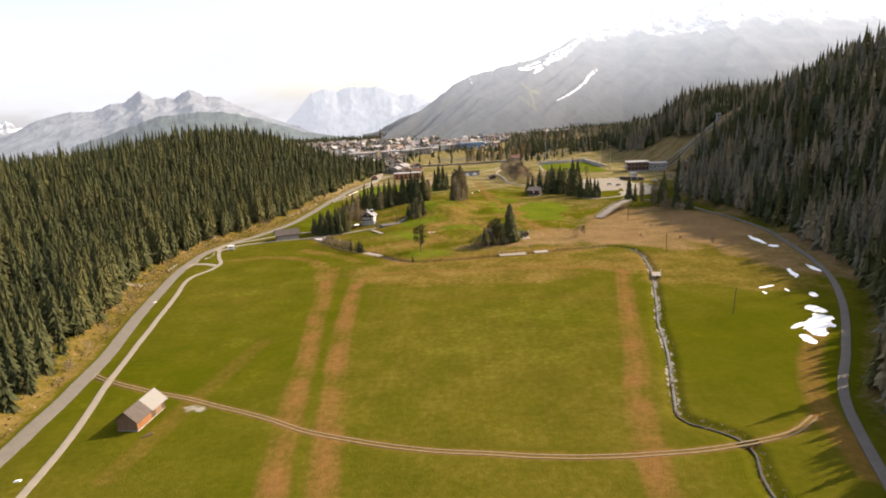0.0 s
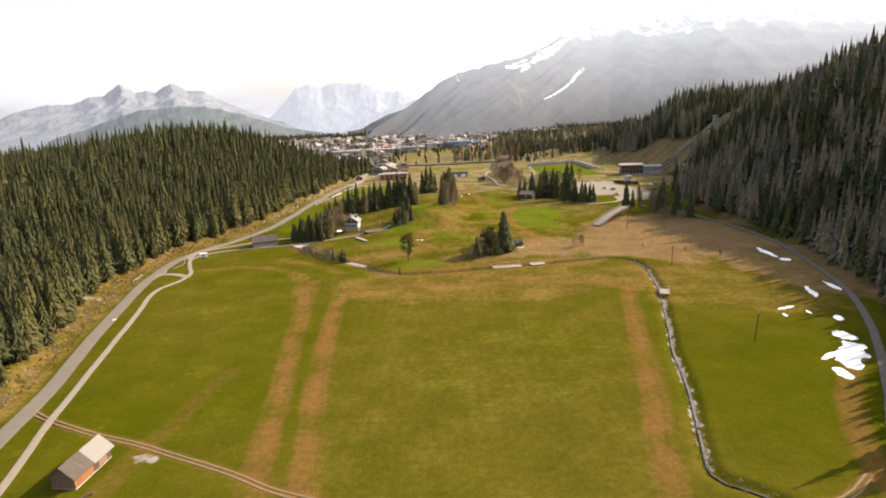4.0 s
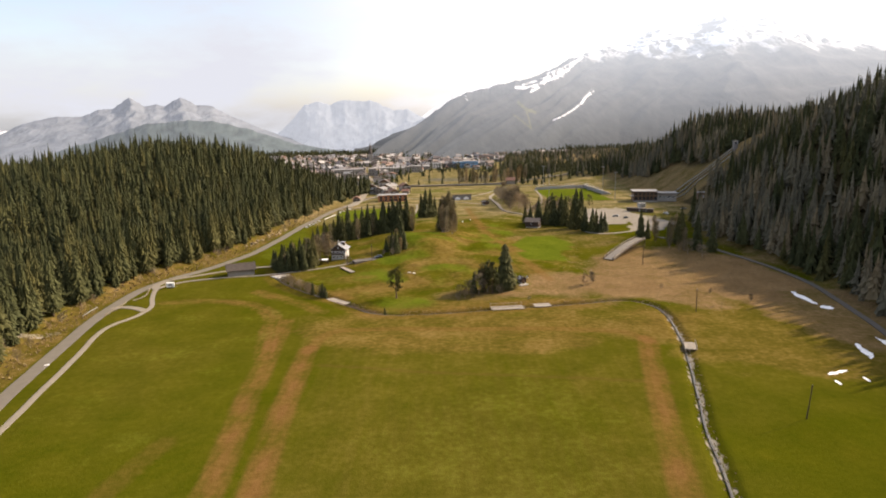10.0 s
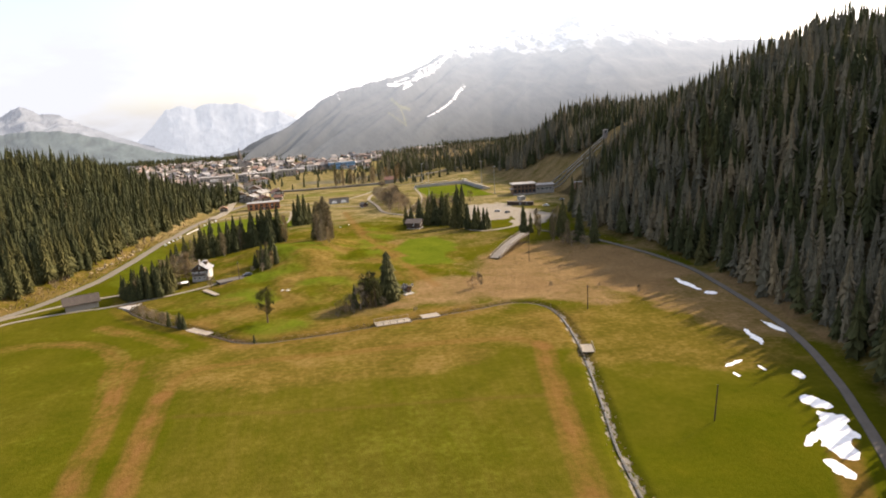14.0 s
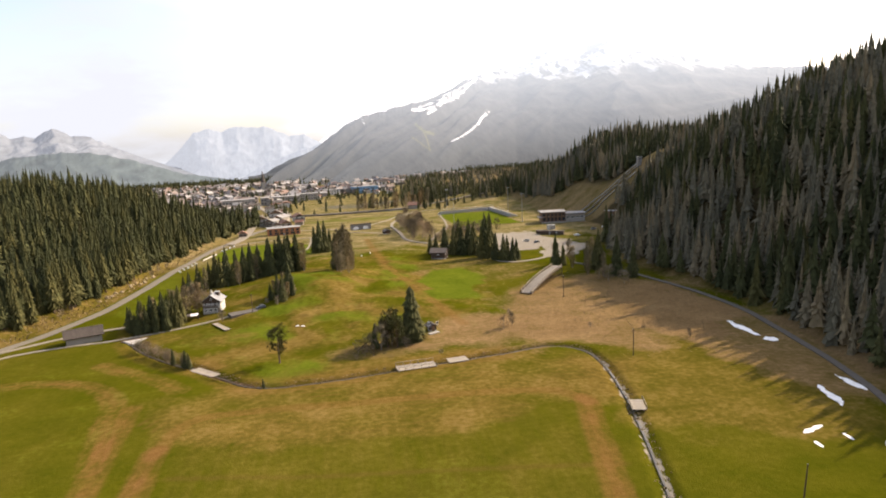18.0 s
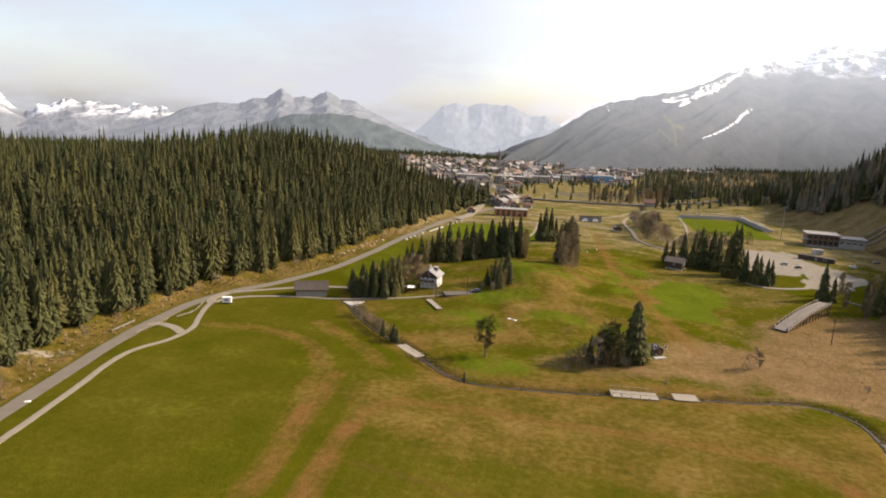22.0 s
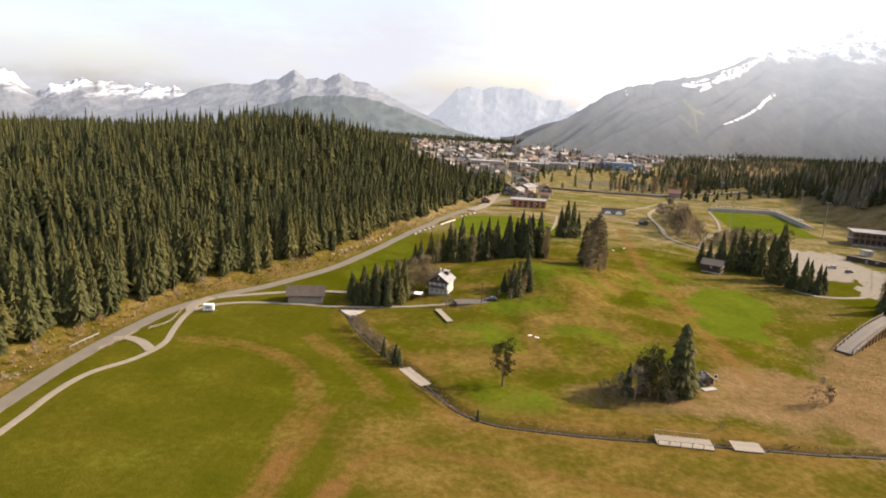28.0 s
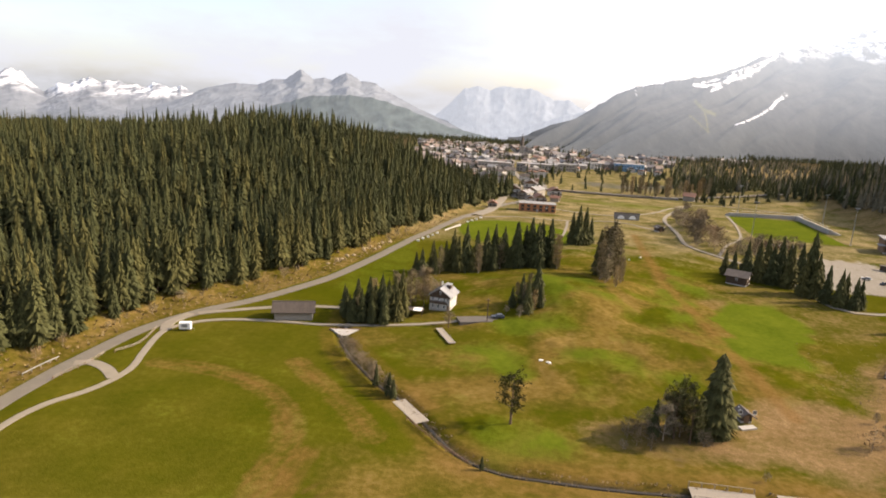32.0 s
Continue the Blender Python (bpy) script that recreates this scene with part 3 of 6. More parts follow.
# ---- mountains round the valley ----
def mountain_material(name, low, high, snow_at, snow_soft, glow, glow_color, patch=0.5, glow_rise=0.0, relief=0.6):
    """Forest below, rock above, snow on top; a bluish emission stands in for the haze before it, stronger with height
    by glow_rise.
    """
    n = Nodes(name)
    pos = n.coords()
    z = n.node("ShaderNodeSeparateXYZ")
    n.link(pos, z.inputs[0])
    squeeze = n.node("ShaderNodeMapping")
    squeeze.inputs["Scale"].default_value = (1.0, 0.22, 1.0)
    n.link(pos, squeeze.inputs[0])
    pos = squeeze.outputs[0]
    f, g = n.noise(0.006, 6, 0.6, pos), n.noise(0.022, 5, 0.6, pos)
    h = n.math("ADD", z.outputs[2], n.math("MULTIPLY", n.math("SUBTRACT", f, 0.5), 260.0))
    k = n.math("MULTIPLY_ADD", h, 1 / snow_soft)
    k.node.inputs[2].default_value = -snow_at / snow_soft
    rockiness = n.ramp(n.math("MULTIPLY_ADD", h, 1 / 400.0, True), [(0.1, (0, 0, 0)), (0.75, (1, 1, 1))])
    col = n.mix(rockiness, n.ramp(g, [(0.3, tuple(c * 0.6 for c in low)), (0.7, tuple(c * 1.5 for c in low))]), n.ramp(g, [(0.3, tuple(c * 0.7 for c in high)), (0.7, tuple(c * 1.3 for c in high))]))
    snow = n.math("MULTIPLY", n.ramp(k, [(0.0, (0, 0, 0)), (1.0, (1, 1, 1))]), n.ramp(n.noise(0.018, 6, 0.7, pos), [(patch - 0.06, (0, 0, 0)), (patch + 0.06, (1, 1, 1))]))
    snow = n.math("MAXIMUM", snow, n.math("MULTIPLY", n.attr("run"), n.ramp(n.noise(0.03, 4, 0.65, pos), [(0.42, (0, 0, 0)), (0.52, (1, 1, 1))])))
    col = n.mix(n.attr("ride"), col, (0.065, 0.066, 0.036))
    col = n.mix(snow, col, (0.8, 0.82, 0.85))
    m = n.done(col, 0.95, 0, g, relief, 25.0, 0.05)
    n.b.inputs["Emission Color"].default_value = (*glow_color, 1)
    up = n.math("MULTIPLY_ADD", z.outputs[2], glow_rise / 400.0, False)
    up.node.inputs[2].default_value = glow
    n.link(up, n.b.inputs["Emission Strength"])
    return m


def mountain(name, crest, depth, base, mat, label, seed, jag=0.0, spur=0.5, grain=300.0, fine=(300, 44), runs=(), rides=()):
    """A range whose crest runs through (azimuth, elevation, distance) as seen from over the meadow; its face is cut by ridges and gullies."""
    az = np.array([c[0] for c in crest], float)
    n, m = fine
    a = np.linspace(az[0], az[-1], n)
    el = np.interp(a, az, [c[1] for c in crest])
    ease = np.hanning(2 * (n // 200) + 3)
    el = np.convolve(np.pad(el, len(ease) // 2, mode="edge"), ease / ease.sum(), mode="valid")
    dist = np.interp(a, az, [c[2] for c in crest])
    top = 75 + dist * np.tan(np.radians(el))
    crag = jag * wave(a * 40, 0 * a, 60, seed, 5) * np.clip((top - base) / (top.max() - base), 0.1, 1)
    co = []
    for k in np.linspace(-0.3, 1, m):
        d = dist - depth * k
        x, y = d * np.sin(np.radians(a)), 40 + d * np.cos(np.radians(a))
        rib = np.array([noise.ridged_multi_fractal(Vector((u / grain + seed, v / grain, 0.6 * seed)), 0.9, 2.1, 4, 1.0, 2.0) for u, v in zip(x, y)]) - 1.0
        f = abs(k)
        side = a + (az[-1] - az[0]) * 0.035 * min(1.0, 2.5 * f) * wave(a * 40 + 900 * f, 300 * f + 0 * a, 260, seed + 50, 3)
        top = 75 + dist * np.tan(np.radians(np.interp(side, a, el)))
        h = (1 - f) ** 1.1 if k >= 0 else 1 - f * 1.5
        z = base + (top - base) * h + spur * (top - base) * 0.28 * rib * math.sin(min(1, f * 2.2) * math.pi / 2) * (1 - f) + crag * math.exp(-9 * f)
        co.append(np.column_stack([x, y, z]))
    co = np.concatenate(co)
    i = np.arange(n * m).reshape(m, n)
    quads = np.stack([i[:-1, :-1], i[1:, :-1], i[1:, 1:], i[:-1, 1:]], -1).reshape(-1, 4)
    # cleared pistes that still hold snow
    ca = np.degrees(np.arctan2(co[:, 0], co[:, 1] - 40))
    ce = np.degrees(np.arctan2(co[:, 2] - 75, np.hypot(co[:, 0], co[:, 1] - 40)))
    cleared = []
    for kind in (runs, rides):
        v = np.zeros(len(co))
        for line, width in kind:
            v = np.maximum(v, 1 - smooth(width * 0.5, width, along(ca, ce, line) + 0.4 * width * wave(ca, ce, 0.5, 3, 4)))
        cleared.append(v)
    return raw(name, co, quads, mat, label, "mountain", {"run": cleared[0], "ride": cleared[1]}, True)


# emission colour that imitates haze on the far ranges
HAZE_GLOW = (0.66, 0.74, 0.86)
m_far = mountain_material("far_range", (0.045, 0.053, 0.065), (0.10, 0.11, 0.125), 250, 60, 0.165, HAZE_GLOW, 0.62)
m_snow = mountain_material("snow_range", (0.06, 0.07, 0.085), (0.13, 0.14, 0.16), -10, 70, 0.13, HAZE_GLOW, 0.5)
m_mid = mountain_material("hazy_range", (0.05, 0.06, 0.075), (0.08, 0.09, 0.105), 260, 40, 0.37, HAZE_GLOW, 0.7, 0.0, 0.25)
m_hump = mountain_material("wooded_ridge", (0.045, 0.06, 0.06), (0.05, 0.065, 0.065), 900, 60, 0.10, HAZE_GLOW, 0.5, 0.0, 0.3)
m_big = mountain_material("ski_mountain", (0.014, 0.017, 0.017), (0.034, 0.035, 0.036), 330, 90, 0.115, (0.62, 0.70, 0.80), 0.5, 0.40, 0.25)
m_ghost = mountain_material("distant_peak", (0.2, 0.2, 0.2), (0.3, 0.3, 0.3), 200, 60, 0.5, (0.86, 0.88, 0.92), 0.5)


def crest(dist, pairs):
    return [(a, e, dist) for a, e in pairs]


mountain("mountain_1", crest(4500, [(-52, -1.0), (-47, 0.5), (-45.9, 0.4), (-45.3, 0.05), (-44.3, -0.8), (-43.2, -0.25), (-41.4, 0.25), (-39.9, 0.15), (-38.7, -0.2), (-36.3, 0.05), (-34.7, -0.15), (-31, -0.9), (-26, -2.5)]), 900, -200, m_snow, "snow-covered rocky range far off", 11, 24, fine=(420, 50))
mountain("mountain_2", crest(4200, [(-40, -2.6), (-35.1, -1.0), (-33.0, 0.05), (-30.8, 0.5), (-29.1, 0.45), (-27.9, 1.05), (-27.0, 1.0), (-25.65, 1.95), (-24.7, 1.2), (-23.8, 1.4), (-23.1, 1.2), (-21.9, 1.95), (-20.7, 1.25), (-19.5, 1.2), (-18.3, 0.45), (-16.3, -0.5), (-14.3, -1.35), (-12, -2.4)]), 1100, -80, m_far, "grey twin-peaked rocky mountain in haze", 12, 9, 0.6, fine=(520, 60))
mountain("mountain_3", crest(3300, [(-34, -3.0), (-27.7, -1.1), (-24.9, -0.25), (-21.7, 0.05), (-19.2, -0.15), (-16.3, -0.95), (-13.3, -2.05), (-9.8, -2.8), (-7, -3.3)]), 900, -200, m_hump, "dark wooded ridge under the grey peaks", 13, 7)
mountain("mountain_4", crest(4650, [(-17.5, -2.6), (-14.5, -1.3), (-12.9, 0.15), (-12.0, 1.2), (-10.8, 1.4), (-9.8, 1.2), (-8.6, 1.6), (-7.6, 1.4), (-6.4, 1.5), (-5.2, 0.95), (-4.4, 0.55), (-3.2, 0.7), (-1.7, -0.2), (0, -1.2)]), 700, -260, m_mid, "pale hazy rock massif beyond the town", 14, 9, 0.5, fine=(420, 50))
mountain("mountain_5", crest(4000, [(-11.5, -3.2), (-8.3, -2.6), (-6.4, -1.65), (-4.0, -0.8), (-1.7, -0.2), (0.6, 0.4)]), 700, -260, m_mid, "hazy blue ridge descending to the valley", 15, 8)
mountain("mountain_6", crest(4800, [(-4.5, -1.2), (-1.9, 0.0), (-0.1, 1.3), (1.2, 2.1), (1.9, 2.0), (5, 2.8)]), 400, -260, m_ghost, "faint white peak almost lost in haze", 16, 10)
BIG = [(-8, -3.3), (-5.8, -2.8), (-3.9, -1.8), (-1.9, -0.35), (0.4, 1.2), (2.2, 2.0), (4.3, 2.4), (7.0, 2.95), (9.3, 3.65), (11.0, 4.55), (13.2, 5.2), (15.2, 5.55), (17.2, 6.4), (18.4, 6.7), (20.0, 6.35), (23.0, 7.5), (24.8, 6.9), (26.5, 6.8), (29.5, 5.4), (33.5, 4.2), (40, 3.5), (60, 1.0)]
PISTES = [([(11.9, 4.6), (11.2, 4.1), (10.6, 3.5), (9.6, 2.95), (8.7, 2.65), (7.5, 2.2), (6.3, 2.25)], 0.13), ([(10.8, 3.7), (9.2, 3.15), (8.2, 2.8), (6.9, 2.45)], 0.09), ([(8.8, 2.6), (8.3, 2.2), (7.6, 1.9)], 0.10), ([(11.5, 4.35), (10.2, 3.75), (9.0, 3.3)], 0.07), ([(12.9, 1.85), (12.3, 1.3), (11.9, 0.75)], 0.11), ([(11.9, 0.75), (11.2, 0.2), (10.4, -0.25), (9.6, -0.6)], 0.05), ([(18.9, 5.45), (19.9, 5.0), (20.6, 4.75)], 0.10), ([(21.1, 4.3), (21.5, 4.2)], 0.16), ([(1.9, 1.6), (2.1, 1.25)], 0.06), ([(22.9, 7.2), (23.4, 6.4), (24.4, 5.7)], 0.10)]
RIDES = [([(6.5, 1.0), (7.2, 0.4), (8.0, 0.1)], 0.16), ([(7.2, 0.4), (7.5, -0.4), (7.7, -1.3)], 0.09), ([(6.2, -0.1), (6.9, -0.6), (7.7, -1.3)], 0.07)]
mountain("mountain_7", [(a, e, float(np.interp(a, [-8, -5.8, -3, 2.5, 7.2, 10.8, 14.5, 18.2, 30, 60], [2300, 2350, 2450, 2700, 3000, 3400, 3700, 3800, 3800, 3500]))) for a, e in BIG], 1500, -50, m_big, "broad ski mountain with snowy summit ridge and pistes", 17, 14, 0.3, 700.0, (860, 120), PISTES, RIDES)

# ---- trees ----
def conifer(seed, height, radius, tiers, arms, bare=0.12, droop=0.35, light=False, power=0.8):
    """Crown of a spruce: whorls of drooping, pointed boughs. Height and radius in metres."""
    r = random.Random(seed)
    co, faces = [], []
    for k in range(tiers):
        f = k / (tiers - 1)
        z = height * (bare + (1 - bare) * f**0.92) - (0.0 if k < tiers - 1 else height * 0.03)
        reach = radius * ((1 - f) ** power * (0.78 + 0.44 * r.random()) + 0.03)
        if f < 0.12:
            reach *= 0.72
        m = max(4, int(arms * (1 - 0.55 * f)))
        a0 = r.uniform(0, 6.28)
        for j in range(m):
            a = a0 + 2 * math.pi * (j + r.uniform(-0.3, 0.3)) / m
            L = reach * r.uniform(0.72, 1.15)
            w = L * r.uniform(0.22, 0.34) + 0.0025 * height
            lift = height * (1 - bare) / tiers * r.uniform(0.6, 1.5)
            c, s = math.cos(a), math.sin(a)
            zz = z + r.uniform(-0.25, 0.25) * height / tiers
            b = len(co)
            for u, v, h in ((0, 0, lift), (0.62 * L, w, -droop * L * 0.45), (L, 0, -droop * L), (0.62 * L, -w, -droop * L * 0.45)):
                co.append((u * c - v * s, u * s + v * c, zz + h))
            if light:
                faces += [(b, b + 1, b + 2), (b, b + 2, b + 3)]
                continue
            co.append((0.55 * L * c, 0.55 * L * s, zz + lift * 0.9 - droop * L * 0.2))
            faces += [(b, b + 1, b + 4), (b + 1, b + 2, b + 4), (b + 2, b + 3, b + 4), (b + 3, b, b + 4)]
    b = len(co)
    q = 0.011 * height
    co += [(q, 0, height * 0.92), (-0.6 * q, 0.9 * q, height * 0.92), (-0.6 * q, -0.9 * q, height * 0.92), (0, 0, height * 1.04)]
    faces += [(b, b + 1, b + 3), (b + 1, b + 2, b + 3), (b + 2, b, b + 3)]
    return np.array(co), np.array(faces)


def skirts(seed, height, radius, tiers, points, bare=0.1, droop=0.5, power=1.0):
    """Crown of a spruce as ragged, drooping skirts of boughs, one over the other up to a thin tip."""
    r = random.Random(seed)
    co, faces = [], []
    for k in range(tiers):
        f = k / tiers
        z = height * (bare + (1 - bare) * f)
        reach = radius * ((1 - f) ** power * (0.8 + 0.4 * r.random()) + 0.02) * (0.75 if k == 0 else 1.0)
        lift = height * (1 - bare) / tiers * r.uniform(1.3, 1.9)
        b, a0, m = len(co), r.uniform(0, 6.28), 2 * max(4, int(points * (1 - 0.5 * f)))
        ox, oy = r.uniform(-0.1, 0.1) * reach, r.uniform(-0.1, 0.1) * reach
        co.append((ox * 0.3, oy * 0.3, z + lift))
        for j in range(m):
            a = a0 + 6.283 * (j + r.uniform(-0.25, 0.25)) / m
            L = reach * (r.uniform(0.85, 1.25) if j % 2 else r.uniform(0.45, 0.65))
            co.append((ox + L * math.cos(a), oy + L * math.sin(a), z - droop * L + r.uniform(-0.1, 0.1) * lift))
        faces += [(b, b + 1 + j, b + 1 + (j + 1) % m) for j in range(m)]
    return np.array(co), np.array(faces)


def trunk_mesh(height, r0, r1, sides=6, seed=0):
    r = random.Random(seed)
    co, faces, rings = [], [], 5
    for k in range(rings):
        f = k / (rings - 1)
        rad = r0 + (r1 - r0) * f + (0.35 * r0 if k == 0 else 0)
        ox, oy = r.uniform(-0.04, 0.04) * f * 2, r.uniform(-0.04, 0.04) * f * 2
        co += [(ox + rad * math.cos(6.283 * i / sides), oy + rad * math.sin(6.283 * i / sides), height * f - (0.4 if k == 0 else 0)) for i in range(sides)]
    for k in range(rings - 1):
        for i in range(sides):
            a, b = k * sides + i, k * sides + (i + 1) % sides
            faces.append((a, b, b + sides, a + sides))
    return np.array(co), np.array(faces)


def broadleaf(seed, height, spread, clumps, leaf, bare=0.3, limbs=9):
    """Limbs and twigs of a leafless or thin tree: tapered limbs, and twig tufts at their ends."""
    r = random.Random(seed)
    lco, lf, tco, tf = [], [], [], []

    def limb(p, q, r0, r1):
        d = (q - p).normalized()
        u = d.orthogonal().normalized()
        v = d.cross(u)
        b = len(lco)
        for o, rad in ((p, r0), (q, r1)):
            lco.extend([tuple(o + rad * (math.cos(2.094 * i) * u + math.sin(2.094 * i) * v)) for i in range(3)])
        for i in range(3):
            j = (i + 1) % 3
            lf.append((b + i, b + j, b + 3 + j, b + 3 + i))

    ends = []
    for k in range(limbs):
        f = bare + (1 - bare) * k / limbs
        a = 2.4 * k + r.uniform(-0.4, 0.4)
        reach = spread * (0.45 + 0.6 * math.sin(math.pi * min(1, (f - bare) / (1 - bare) * 0.8 + 0.2))) * r.uniform(0.7, 1.1)
        p = Vector((0, 0, height * f * 0.92))
        q = p + Vector((math.cos(a) * reach, math.sin(a) * reach, reach * r.uniform(0.25, 0.8)))
        limb(p, q, 0.05 * height * 0.12, 0.03)
        ends.append((p, q))
    for k in range(clumps):
        p, q = r.choice(ends)
        c = p.lerp(q, r.uniform(0.35, 1.05)) + Vector([r.gauss(0, spread * 0.13) for _ in range(3)])
        for _ in range(5):
            d = Vector([r.gauss(0, 1) for _ in range(3)]).normalized()
            e = d.orthogonal().normalized()
            b = len(tco)
            tco.extend([tuple(c), tuple(c + leaf * (d + 0.28 * e)), tuple(c + leaf * (1.25 * d - 0.1 * e))])
            tf.append((b, b + 1, b + 2))
    return (np.array(lco), np.array(lf)), (np.array(tco), np.array(tf))


def scatter(cell, x0, x1, y0, y1, keep, seed):
    r = np.random.RandomState(seed)
    xs, ys = np.meshgrid(np.arange(x0, x1, cell), np.arange(y0, y1, cell))
    x = xs.ravel() + r.uniform(-0.46, 0.46, xs.size) * cell
    y = ys.ravel() + r.uniform(-0.46, 0.46, xs.size) * cell
    k = keep(x, y)
    return x[k], y[k]


def woods(name, x, y, low, high, mat, label, seed, tiers=11, arms=7, fat=0.128):
    """One mesh of very many spruces, each a ragged core within whorls of drooping boughs."""
    r = np.random.RandomState(seed)
    kinds = []
    for k in range(6):
        power, bare = 0.85 + 0.06 * k, 0.04 + 0.05 * ((k * 2) % 5)
        ca, fa = skirts(100 + k, 0.97, fat * 0.74 * (0.88 + 0.06 * k), max(4, tiers - 5), arms - 1, bare, 0.5, power)
        cb, fb = conifer(200 + k, 1.0, fat * (0.92 + 0.07 * ((k * 3) % 6)), tiers, arms, bare, 0.45, True, power)
        kinds.append((np.concatenate([ca, cb]), np.concatenate([fa, fb + len(ca)])))
    z = land(x, y)
    h = r.uniform(low, high, len(x)) * (0.72 + 0.5 * r.rand(len(x)) ** 1.4)
    turn, which = r.uniform(0, 6.283, len(x)), r.randint(0, 6, len(x))
    allco, allf, tone, base = [], [], [], 0
    shade = np.clip(0.5 + 0.32 * r.randn(len(x)) + 0.2 * wave(x, y, 70, seed, 2), 0, 1)
    for k, (co, f) in enumerate(kinds):
        i = np.where(which == k)[0]
        if not len(i):
            continue
        c, s = np.cos(turn[i])[:, None], np.sin(turn[i])[:, None]
        wide = h[i][:, None] ** 0.7 * 18**0.3 * r.uniform(0.85, 1.15, (len(i), 1))
        px = (co[:, 0] * c - co[:, 1] * s) * wide + x[i][:, None]
        py = (co[:, 0] * s + co[:, 1] * c) * wide + y[i][:, None]
        pz = co[:, 2] * h[i][:, None] + z[i][:, None] - 0.3
        allco.append(np.stack([px, py, pz], -1).reshape(-1, 3))
        allf.append((f[None] + (np.arange(len(i)) * len(co))[:, None, None]).reshape(-1, 3) + base)
        tone.append(np.repeat(shade[i], len(co)))
        base += len(i) * len(co)
    return raw(name, np.concatenate(allco), np.concatenate(allf), mat, label, "forest", {"tone": np.concatenate(tone)}, kind="stuff")


def thing(name, label, category, group="", x=0.0, y=0.0, z=None, turn=0.0, kind=""):
    ob = new(name)
    ob.empty_display_size = 0.5
    ob.matrix_basis = pose(x, y, float(land(x, y)) if z is None else z, 0, 0, turn)
    return tagged(ob, label, category, group, kind)


def child(name, me, parent, label=""):
    ob = new(name, me)
    ob.parent = parent
    return tagged(ob, label)


def spruce_kind(seed, height, radius, name="spruce_tree", label="tall dark green spruce at the forest edge", category="spruce", tiers=19, arms=10, mat="spruce", bare=0.1, droop=0.35, group="spruces along the road", power=0.8):
    ob = thing(name, label, category, group, 0, -3000, 0)
    child("trunk", raw_mesh("trunk", *trunk_mesh(height * 0.8, height * 0.014 + 0.06, 0.05, 6, seed), M["bark"]), ob)
    ca, fa = skirts(seed, height, radius * 0.9, tiers - 3, arms, bare, droop + 0.15, power)
    cb, fb = conifer(seed + 7, height, radius * 1.05, tiers, max(4, arms - 5), bare, droop, False, power)
    child("crown", raw_mesh("crown", np.concatenate([ca, cb]), np.concatenate([fa, fb + len(ca)]), M[mat]), ob)
    return ob


def plant(kind, x, y, size=1.0, turn=0.0, label="", z=None):
    ob = copy_thing(kind, pose(x, y, float(land(x, y)) if z is None else z, 0, 0, turn))
    ob.scale = (size, size, size)
    return tagged(ob, label)


def gone(ob):
    for o in (*ob.children_recursive, ob):
        bpy.data.objects.remove(o)


rnd = random.Random(5)
edge_kinds = [spruce_kind(40 + k, 18 + 2 * k, 3.1 + 0.3 * k, bare=0.06 + 0.06 * (k % 3), tiers=22, arms=11, power=0.95) for k in range(5)]
count = 0
for k in range(400):
    y = 150 + k * 1.55
    if y > 520:
        break
    x = float(west_edge(y)) - rnd.uniform(2.0, 13)
    plant(rnd.choice(edge_kinds), x, y, rnd.uniform(0.72, 1.12), rnd.uniform(0, 360))
    count += 1

wx, wy = scatter(4.9, -330, -60, -80, 700, lambda x, y: (west_edge(y) - x > np.where((y > 145) & (y < 525), 12, 2.5)) & (west_edge(y) - x < 175), 21)
woods("forest_west", wx, wy, 13, 21, M["forest"], "dense dark spruce forest on the western hill", 31, 11, 8, 0.20)
wx, wy = scatter(8.5, -600, -150, -80, 700, lambda x, y: west_edge(y) - x > 175, 22)
woods("forest_west_back", wx, wy, 17, 24, M["forest"], "spruce forest behind the crest of the western hill", 32, 8, 6, 0.15)
wx, wy = scatter(18, -1500, -600, 200, 1500, lambda x, y: x < -0.36 * y - 60, 28)
woods("forest_west_far", wx, wy, 17, 24, M["forest"], "distant spruce forest beyond the western hill", 41, 6, 5, 0.2)
JUMP = [(170, 600), (243, 537), (268, 517)]
UPPER_RIDE = [(275, 510), (318, 520), (372, 500)]
wx, wy = scatter(5.0, 80, 420, -60, 880, lambda x, y: (x - east_edge(y) > 1.5) & (x - east_edge(y) < 190) & (along(x, y, JUMP) > 24) & ~((y > 455) & (x < 212)) & ~((y > 560) & (x - east_edge(y) < np.interp(y, [560, 650, 690], [55, 50, 12]))) & (along(x, y, UPPER_RIDE) > 20), 23)
mixed = wave(wx, wy, 120, 19, 3) + np.random.RandomState(3).uniform(-0.7, 0.7, len(wx)) > -0.12
woods("forest_east", wx[~mixed], wy[~mixed], 15, 23, M["forest"], "shaded spruce forest on the steep eastern hill", 33, 9, 7, 0.22)
woods("larches_east", wx[mixed], wy[mixed], 14, 21, M["larch_wood"], "bare brown larches among the eastern spruces", 38, 9, 6, 0.19)
wx, wy = scatter(6.0, 20, 380, 770, 1050, lambda x, y: ((blob(x, y, 235, 895, 105, 42, 50) < 1) | (blob(x, y, 128, 925, 38, 62) < 1)) & (wave(x, y, 50, 71, 3) > -0.4), 24)
brown = np.random.RandomState(6).rand(len(wx)) < 0.15
woods("forest_knolls", wx[~brown], wy[~brown], 12, 18, M["forest"], "spruce woods on low knolls before the town", 34, 9, 6, 0.17)
woods("larches_knolls", wx[brown], wy[brown], 11, 16, M["larch_wood"], "bare brown larches on low knolls before the town", 39, 9, 6, 0.17)

